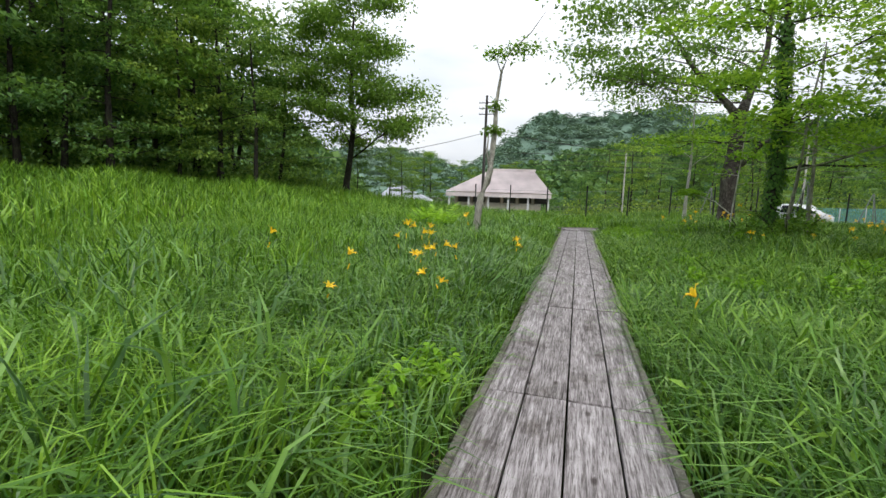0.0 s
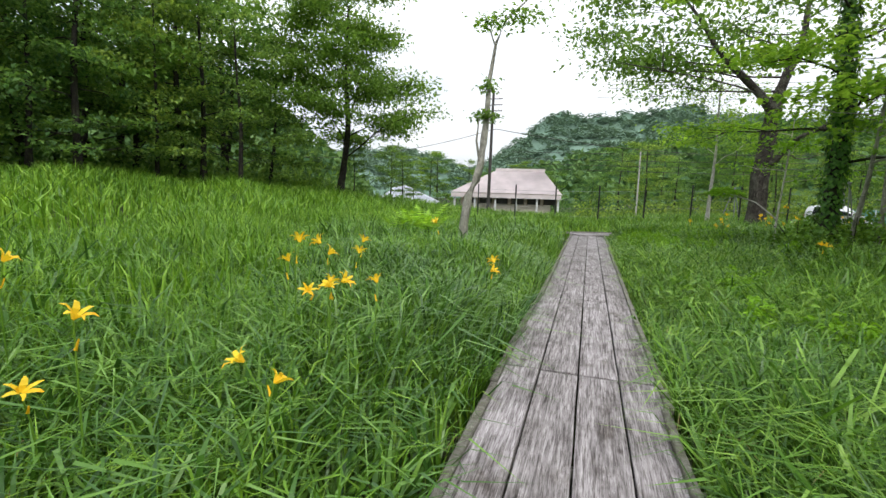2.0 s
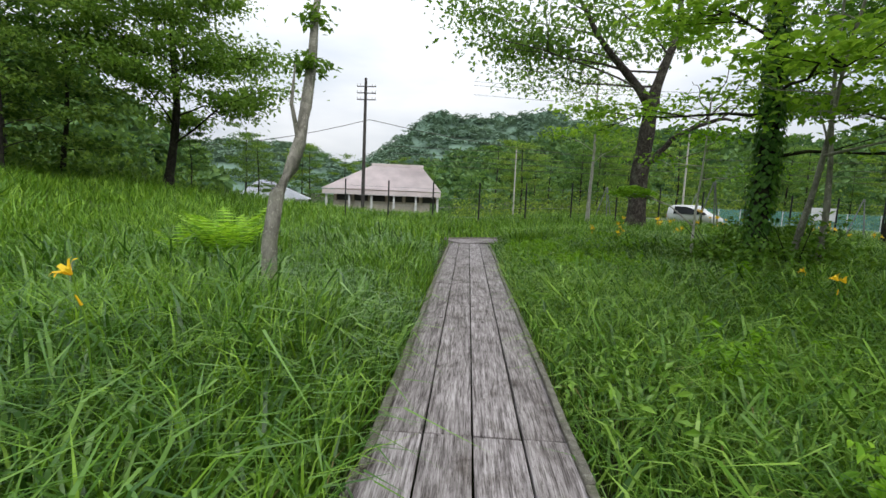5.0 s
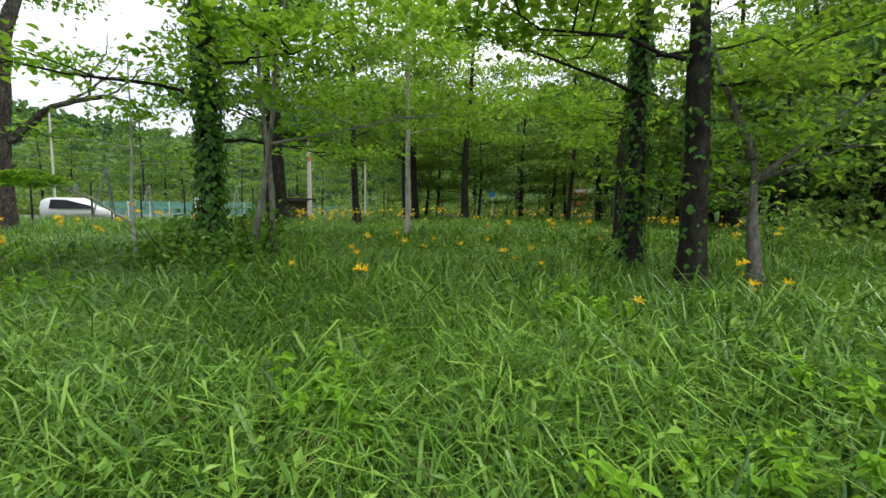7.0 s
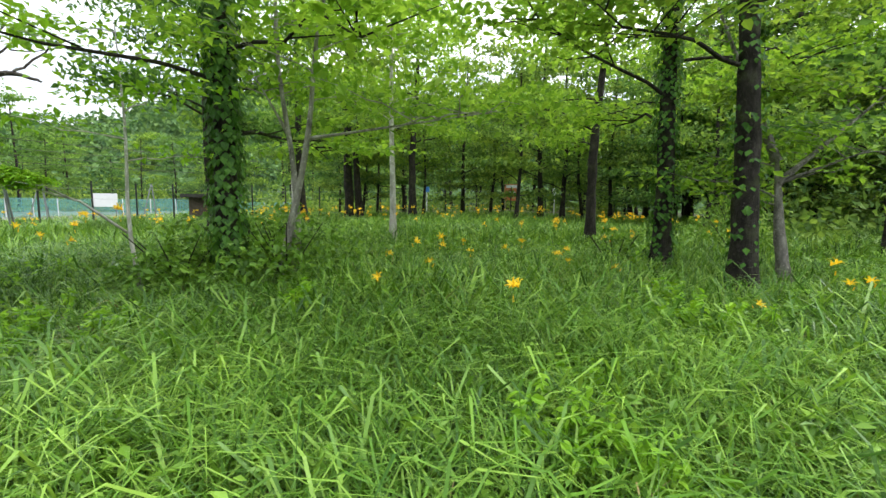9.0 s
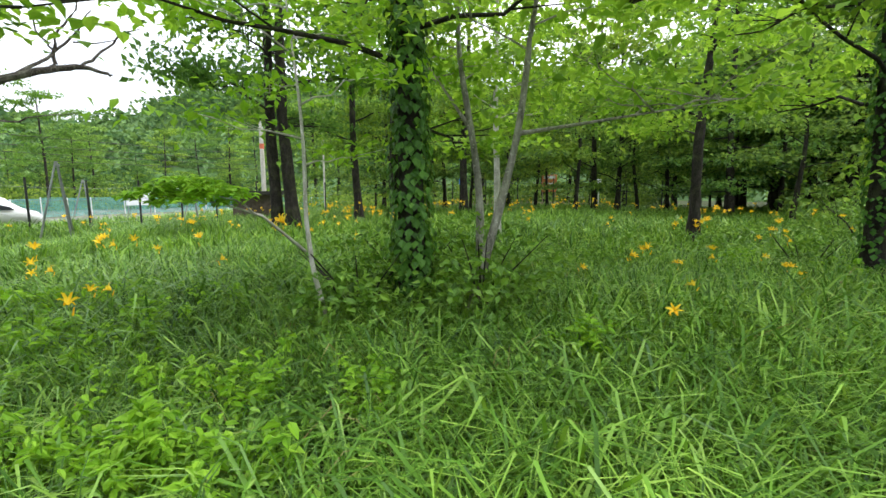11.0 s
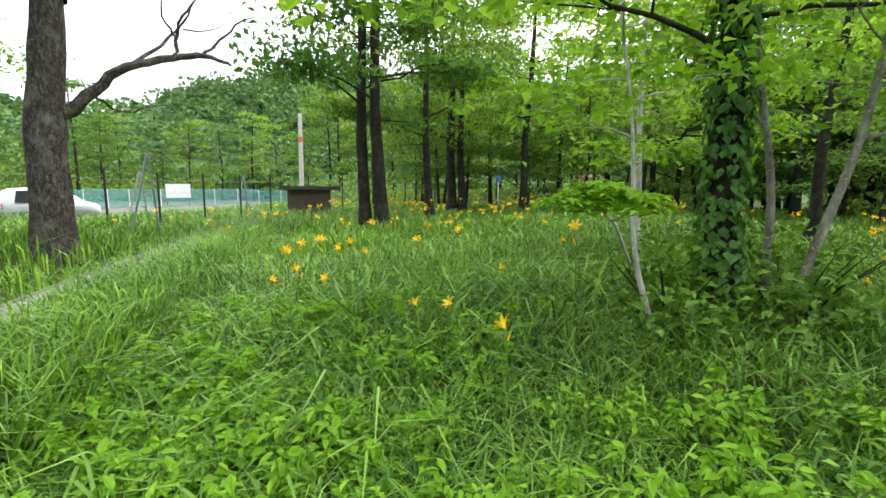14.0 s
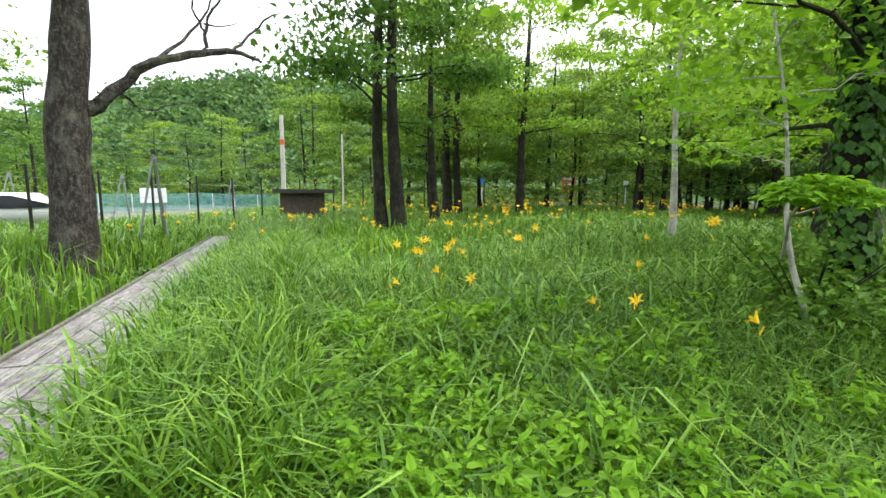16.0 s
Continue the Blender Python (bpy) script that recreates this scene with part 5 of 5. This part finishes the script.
def build_bushes():
    for x, y, r, h, n, sd in ((5.25, 13.55, 1.0, 1.15, 2200, 1), (4.75, 14.85, 0.8, 1.0, 1600, 2), (5.8, 14.6, 0.8, 1.0, 1300, 3), (8.5, 8.9, 0.6, 0.95, 620, 4),
                              (14.2, 5.0, 1.2, 1.3, 900, 5), (17.5, 4.0, 1.4, 1.6, 900, 6), (7.0, 25.2, 0.5, 0.4, 250, 7)):
        g = rng(sd + 200)
        b = tagged(new("shrub"), "leafy green shrub at a tree's foot", "shrub", "shrubs")
        b.location = (x, y, gz(x, y))
        for k in range(7):
            a = g.uniform(0, 6.283)
            part("stem", mesh_from("stem", *tube_arrays([(0, 0, 0), (math.cos(a) * r * 0.4, math.sin(a) * r * 0.4, h * 0.6), (math.cos(a) * r * 0.8, math.sin(a) * r * 0.8, h * 0.95)], [0.015, 0.01, 0.004], 4), M_BARK), b)
        q = g.normal(0, 1, (n, 3))
        q /= np.linalg.norm(q, axis=1)[:, None]
        q *= (g.uniform(0.3, 1, n) ** 0.5)[:, None] * (1 + 0.25 * np.sin(q[:, :1] * 5))
        pos = np.abs(q * (r, r, h)) * np.sign(q * (1, 1, 0) + (0, 0, 1))
        part("foliage", mesh_from("foliage", *leaf_arrays(pos, 0.11, sd + 9, 0.5), M_HERB), b)


build_bushes()


def build_ferns():
    for x, y, s, sd in ((-4.4, 13.8, 1.85, 1), (-4.75, 14.3, 1.6, 2), (-4.1, 13.35, 1.65, 3), (-4.85, 13.4, 1.5, 4)):
        g = rng(sd + 300)
        f = tagged(new("fern"), "bright green arching fern clump in the meadow", "fern", "ferns")
        f.location = (x, y, gz(x, y))
        for k in range(13):
            a, ln = k * 0.483 * 2 + g.uniform(-0.2, 0.2), s * g.uniform(0.7, 1.0)
            t = np.linspace(0, 1, 16)
            px = 0.5 * ln * t ** 1.4
            pz = 1.15 * ln * (t - 0.33 * t ** 2.6)
            ax = np.stack([np.cos(a) * px, np.sin(a) * px, pz], 1)
            side = np.array([-math.sin(a), math.cos(a), 0])
            vs, fs = [], []
            for i in range(2, 16):
                w = 0.17 * ln * math.sin(math.pi * (t[i] * 0.85 + 0.12))
                for sg in (-1, 1):
                    o = len(vs)
                    tip = ax[i] + side * sg * w + np.array([math.cos(a), math.sin(a), 0]) * w * 0.25
                    vs += [ax[i] - np.array([0, 0, 0.012]), ax[i] + np.array([math.cos(a), math.sin(a), 0.3]) * 0.05 * ln, tip]
                    fs.append((o, o + 1, o + 2))
            part("frond", mesh_from("frond", np.array(vs), np.array(fs), M_FERN), f)


build_ferns()


def build_lilies():
    def petal_mesh():
        bm = bmesh.new()
        for k in range(6):
            a = k * math.pi / 3
            d, s = Vector((math.cos(a), math.sin(a), 0)), Vector((-math.sin(a), math.cos(a), 0))
            w = 0.013 if k % 2 else 0.009
            rows = []
            for t, r, z in ((0, 0.004, 0), (0.4, 0.022, 0.035), (0.75, 0.045, 0.05), (1.0, 0.065, 0.045)):
                ww = w * math.sin(math.pi * min(0.93, t * 0.8 + 0.14))
                rows.append((bm.verts.new(d * r + s * ww + Vector((0, 0, z))), bm.verts.new(d * r - s * ww + Vector((0, 0, z)))))
            for p, q in zip(rows, rows[1:]):
                bm.faces.new((p[0], p[1], q[1], q[0]))
        return bm_mesh("flower", bm, M_YELLOW)

    flower = petal_mesh()
    bud = rods("bud", M_YELLOW, ((0, 0, 0), (0, 0, 0.05), 0.007, 0.003, 5))
    kinds = []
    for k, (n, h) in enumerate(((1, 0.72), (2, 0.8), (3, 0.76), (1, 1.05), (2, 1.1))):
        lily = tagged(new("daylily"), "yellow-orange daylily in bloom on a tall green stem", "flower", "daylilies")
        g = random.Random(k + 60)
        heads = [(g.uniform(-0.09, 0.09), g.uniform(-0.09, 0.09), h + g.uniform(-0.05, 0.06)) for _ in range(n)]
        part("stem", rods("stem", M_HERB, ((0, 0, 0), (0, 0, h - 0.14), 0.005, 0.004, 5), *[((0, 0, h - 0.14), hd, 0.0035, 0.003, 4) for hd in heads]), lily)
        for hd in heads:
            ob = part("flower", flower, lily)
            ob.matrix_basis = pose(*hd, g.uniform(15, 60), 0, g.uniform(0, 360))
        ob = part("bud", bud, lily)
        ob.matrix_basis = pose(heads[0][0] * 0.3, heads[0][1] * 0.3, h - 0.08, 20, 10, 0)
        kinds.append(lily)
    g = random.Random(77)
    spots = []
    for i, (x, y, top) in enumerate(WEST_LILIES + EAST_LILIES):
        k = (0, 0, 0, 1)[i % 4] if x > 0 else (3, 3, 4)[i % 3]
        spots.append((x, y, k, min(1.5, max(0.75, (top - gz(x, y)) / (0.75 if k < 3 else 1.06)))))
    for _ in range(240):
        x, y = g.uniform(8.5, 31), g.uniform(5, 29)
        if (y - 17) ** 2 / 130 + (x - 16) ** 2 / 170 < 1.2:
            spots.append((x, y, g.randrange(3), g.uniform(0.95, 1.25)))
    used = set()
    for x, y, k, s in spots:
        m = pose(x, y, gz(x, y), g.uniform(-5, 5), g.uniform(-5, 5), g.uniform(0, 360)) @ Matrix.Diagonal((1.1, 1.1, s, 1))
        if k in used:
            copy_thing(kinds[k], m @ Matrix.Diagonal((*[1 / v for v in kinds[k].scale], 1)))
        else:
            used.add(k)
            kinds[k].matrix_basis = m


# x, y and height of the flower
WEST_LILIES = [(-2.03, 4.8, 1.0), (-2.16, 4.75, 0.85), (-1.83, 4.91, 0.91), (-2.0, 5.58, 0.83), (-1.96, 5.82, 0.9), (-1.88, 4.74, 0.68), (-1.36, 4.67, 0.77),
               (-1.9, 5.1, 0.62), (-0.88, 5.9, 0.72), (-1.92, 8.0, 0.97), (-3.12, 3.64, 0.94), (-1.53, 4.42, 0.79), (-1.89, 3.2, 0.84), (-2.1, 3.2, 0.57), (-1.26, 3.4, 0.64)]
EAST_LILIES = [(3.43, 10.3, 0.72), (0.78, 3.3, 0.98), (4.21, 11.8, 0.74), (7.4, 11.5, 0.83), (6.56, 11.2, 0.57), (6.18, 12.5, 0.73), (4.95, 11.4, 0.8), (7.78, 9.78, 0.72),
               (6.67, 9.9, 0.6), (6.68, 9.74, 0.58), (5.9, 9.1, 0.7), (4.8, 8.07, 0.49), (5.47, 6.96, 0.78), (5.3, 6.89, 0.72), (5.5, 6.6, 0.72), (9.1, 8.9, 0.83),
               (4.23, 18.84, 0.89), (4.3, 19.3, 0.68), (4.0, 18.4, 0.83), (5.26, 18.8, 1.0), (5.29, 19.0, 0.9), (5.7, 18.5, 0.86), (4.56, 16.56, 0.93), (9.16, 18.7, 0.96),
               (6.8, 19.0, 1.0), (5.76, 11.96, 0.97), (6.7, 11.74, 0.82), (6.2, 11.6, 1.0), (7.65, 10.5, 0.73), (6.9, 10.6, 0.82), (5.52, 19.5, 0.96), (2.7, 16.3, 0.9),
               (5.78, 17.9, 0.9), (4.07, 18.6, 0.9), (5.5, 18.7, 1.03), (7.35, 17.7, 1.1), (4.83, 15.73, 1.2), (3.6, 17.2, 0.75), (3.5, 16.9, 0.8), (6.9, 15.9, 1.0)]
build_lilies()


def build_herb_clumps():
    """Bushy bright herbs with toothed, narrow leaves, set in patches by the path."""
    kinds = []
    for k in range(3):
        g = rng(400 + k)
        c = tagged(new("herb_clump"), "bushy bright green herb with narrow toothed leaves", "plant", "herb clumps")
        vs = []
        for q in range(9):
            a, r, h = g.uniform(0, 6.283), g.uniform(0.02, 0.26), g.uniform(0.32, 0.55)
            tip = np.array([math.cos(a) * r * 1.25, math.sin(a) * r * 1.25, h])
            part("stem", mesh_from("stem", *tube_arrays([(math.cos(a) * r * 0.5, math.sin(a) * r * 0.5, 0), tip * (0.85, 0.85, 0.6), tip], [0.005, 0.004, 0.003], 4), M_HERB), c)
            for m in range(34):
                t = g.uniform(0.45, 1.0)
                vs.append(tip * (t, t, t) + g.normal(0, 0.03, 3))
        part("foliage", mesh_from("foliage", *broad_leaf_arrays(np.array(vs), 0.078, 410 + k, 0.6, 0.5), M_FERN), c)
        kinds.append(c)
    g = random.Random(41)
    used = set()
    centres = ((2.2, 18.7, 14), (2.0, 16.9, 12), (2.6, 17.9, 10), (3.4, 17.6, 8), (2.6, 18.9, 12), (1.9, 17.6, 10), (3.0, 18.3, 10), (3.3, 16.8, 6), (2.0, 15.6, 5), (2.6, 9.5, 4), (3.0, 13.5, 3), (2.4, 14.9, 6), (12.0, 7.2, 3),
               (-1.5, 1.3, 8), (-1.2, 0.9, 8), (-2.4, 1.2, 5), (-2.2, 2.4, 4), (2.6, 7.6, 4), (8.6, 9.3, 3), (5.4, 8.7, 4))
    i = 0
    for cx, cy, n in centres:
        for _ in range(n):
            x, y = cx + g.gauss(0, 0.55), cy + g.gauss(0, 0.55)
            if abs(x) < 0.95 or not bool(off_deck(np.array(x), np.array(y), 0.95)):
                continue
            k, sc = i % 3, g.uniform(0.9, 1.25)
            i += 1
            m = pose(x, y, gz(x, y), 0, 0, g.uniform(0, 360)) @ Matrix.Diagonal((sc, sc, sc, 1))
            if k in used:
                copy_thing(kinds[k], m @ Matrix.Diagonal((*[1 / v for v in kinds[k].scale], 1)))
            else:
                used.add(k)
                kinds[k].matrix_basis = m


build_herb_clumps()


def build_big_leaves():
    g = rng(5)
    for x, y, s in ((-0.85, 5.75, 0.9), (-1.15, 5.5, 0.8), (-2.4, 3.6, 0.9), (2.6, 8.05, 1.15), (1.75, 8.7, 0.9), (2.85, 8.3, 0.8), (1.65, 17.1, 0.9)):
        p = tagged(new("broad_leaved_plant"), "low plant with large rounded green leaves", "plant", "broad-leaved plants")
        p.location = (x, y, gz(x, y))
        for k in range(5):
            a, ln = k * 1.26 + g.uniform(-0.3, 0.3), s * g.uniform(0.32, 0.45)
            t = np.linspace(0, 1, 7)
            d, sd = np.array([math.cos(a), math.sin(a)]), np.array([-math.sin(a), math.cos(a)])
            w = ln * 0.3 * np.sin(np.pi * np.clip(t * 0.92 + 0.06, 0, 1)) ** 0.7
            c = np.stack([d[0] * ln * t * 0.8, d[1] * ln * t * 0.8, 0.08 + ln * (1.1 * t - 0.55 * t ** 2)], 1)
            L = c + np.stack([sd[0] * w, sd[1] * w, w * 0.25], 1)
            R = c - np.stack([sd[0] * w, sd[1] * w, -w * 0.25], 1)
            v = np.concatenate([L, c, R])
            i = np.arange(6)[:, None]
            f = np.concatenate([np.concatenate([i, i + 1, i + 8, i + 7], 1), np.concatenate([i + 7, i + 8, i + 15, i + 14], 1)])
            part("leaf", mesh_from("leaf", v, f, M_HERB, True), p)


build_big_leaves()


def build_undergrowth():
    """Low leafy growth on the floor of the woods, behind the meadow."""
    for sd, n, x0, x1, y0, y1, h, lab in ((501, 15000, 16, 52, -24, 5, 2.3, "leafy undergrowth on the floor of the dark wood"),
                                          (502, 14000, 40, 58, 4, 44, 3.4, "leafy undergrowth below the far wood"),
                                          (503, 16000, -46, -20, 14, 42, 3.6, "leafy undergrowth below the western wood"),
                                          (504, 15000, -2, 62, 57, 66, 3.6, "leafy bushes below the wood beyond the parking ground"),
                                          (505, 6000, -34, 10, 76, 88, 3.4, "leafy bushes behind the hall")):
        g = rng(sd)
        x, y = g.uniform(x0, x1, n), g.uniform(y0, y1, n)
        if sd == 503:
            k = np.hypot(x, y) > 31
        else:
            k = (y < 6.5 - 0.35 * (x - 14)) | (sd in (502, 504, 505))
        x, y = x[k], y[k]
        z = ground_z(x, y) + np.abs(g.normal(0, 0.5, len(x))) * h * (0.4 + 0.6 * patchy(x, y, 0.8, sd))
        v, f = leaf_arrays(np.stack([x, y, z], 1), 0.34, sd + 1, 0.4, 0.7)
        tagged(new("undergrowth", mesh_from("undergrowth", v, f, M_LEAF3)), lab, "undergrowth", kind="stuff")


build_undergrowth()
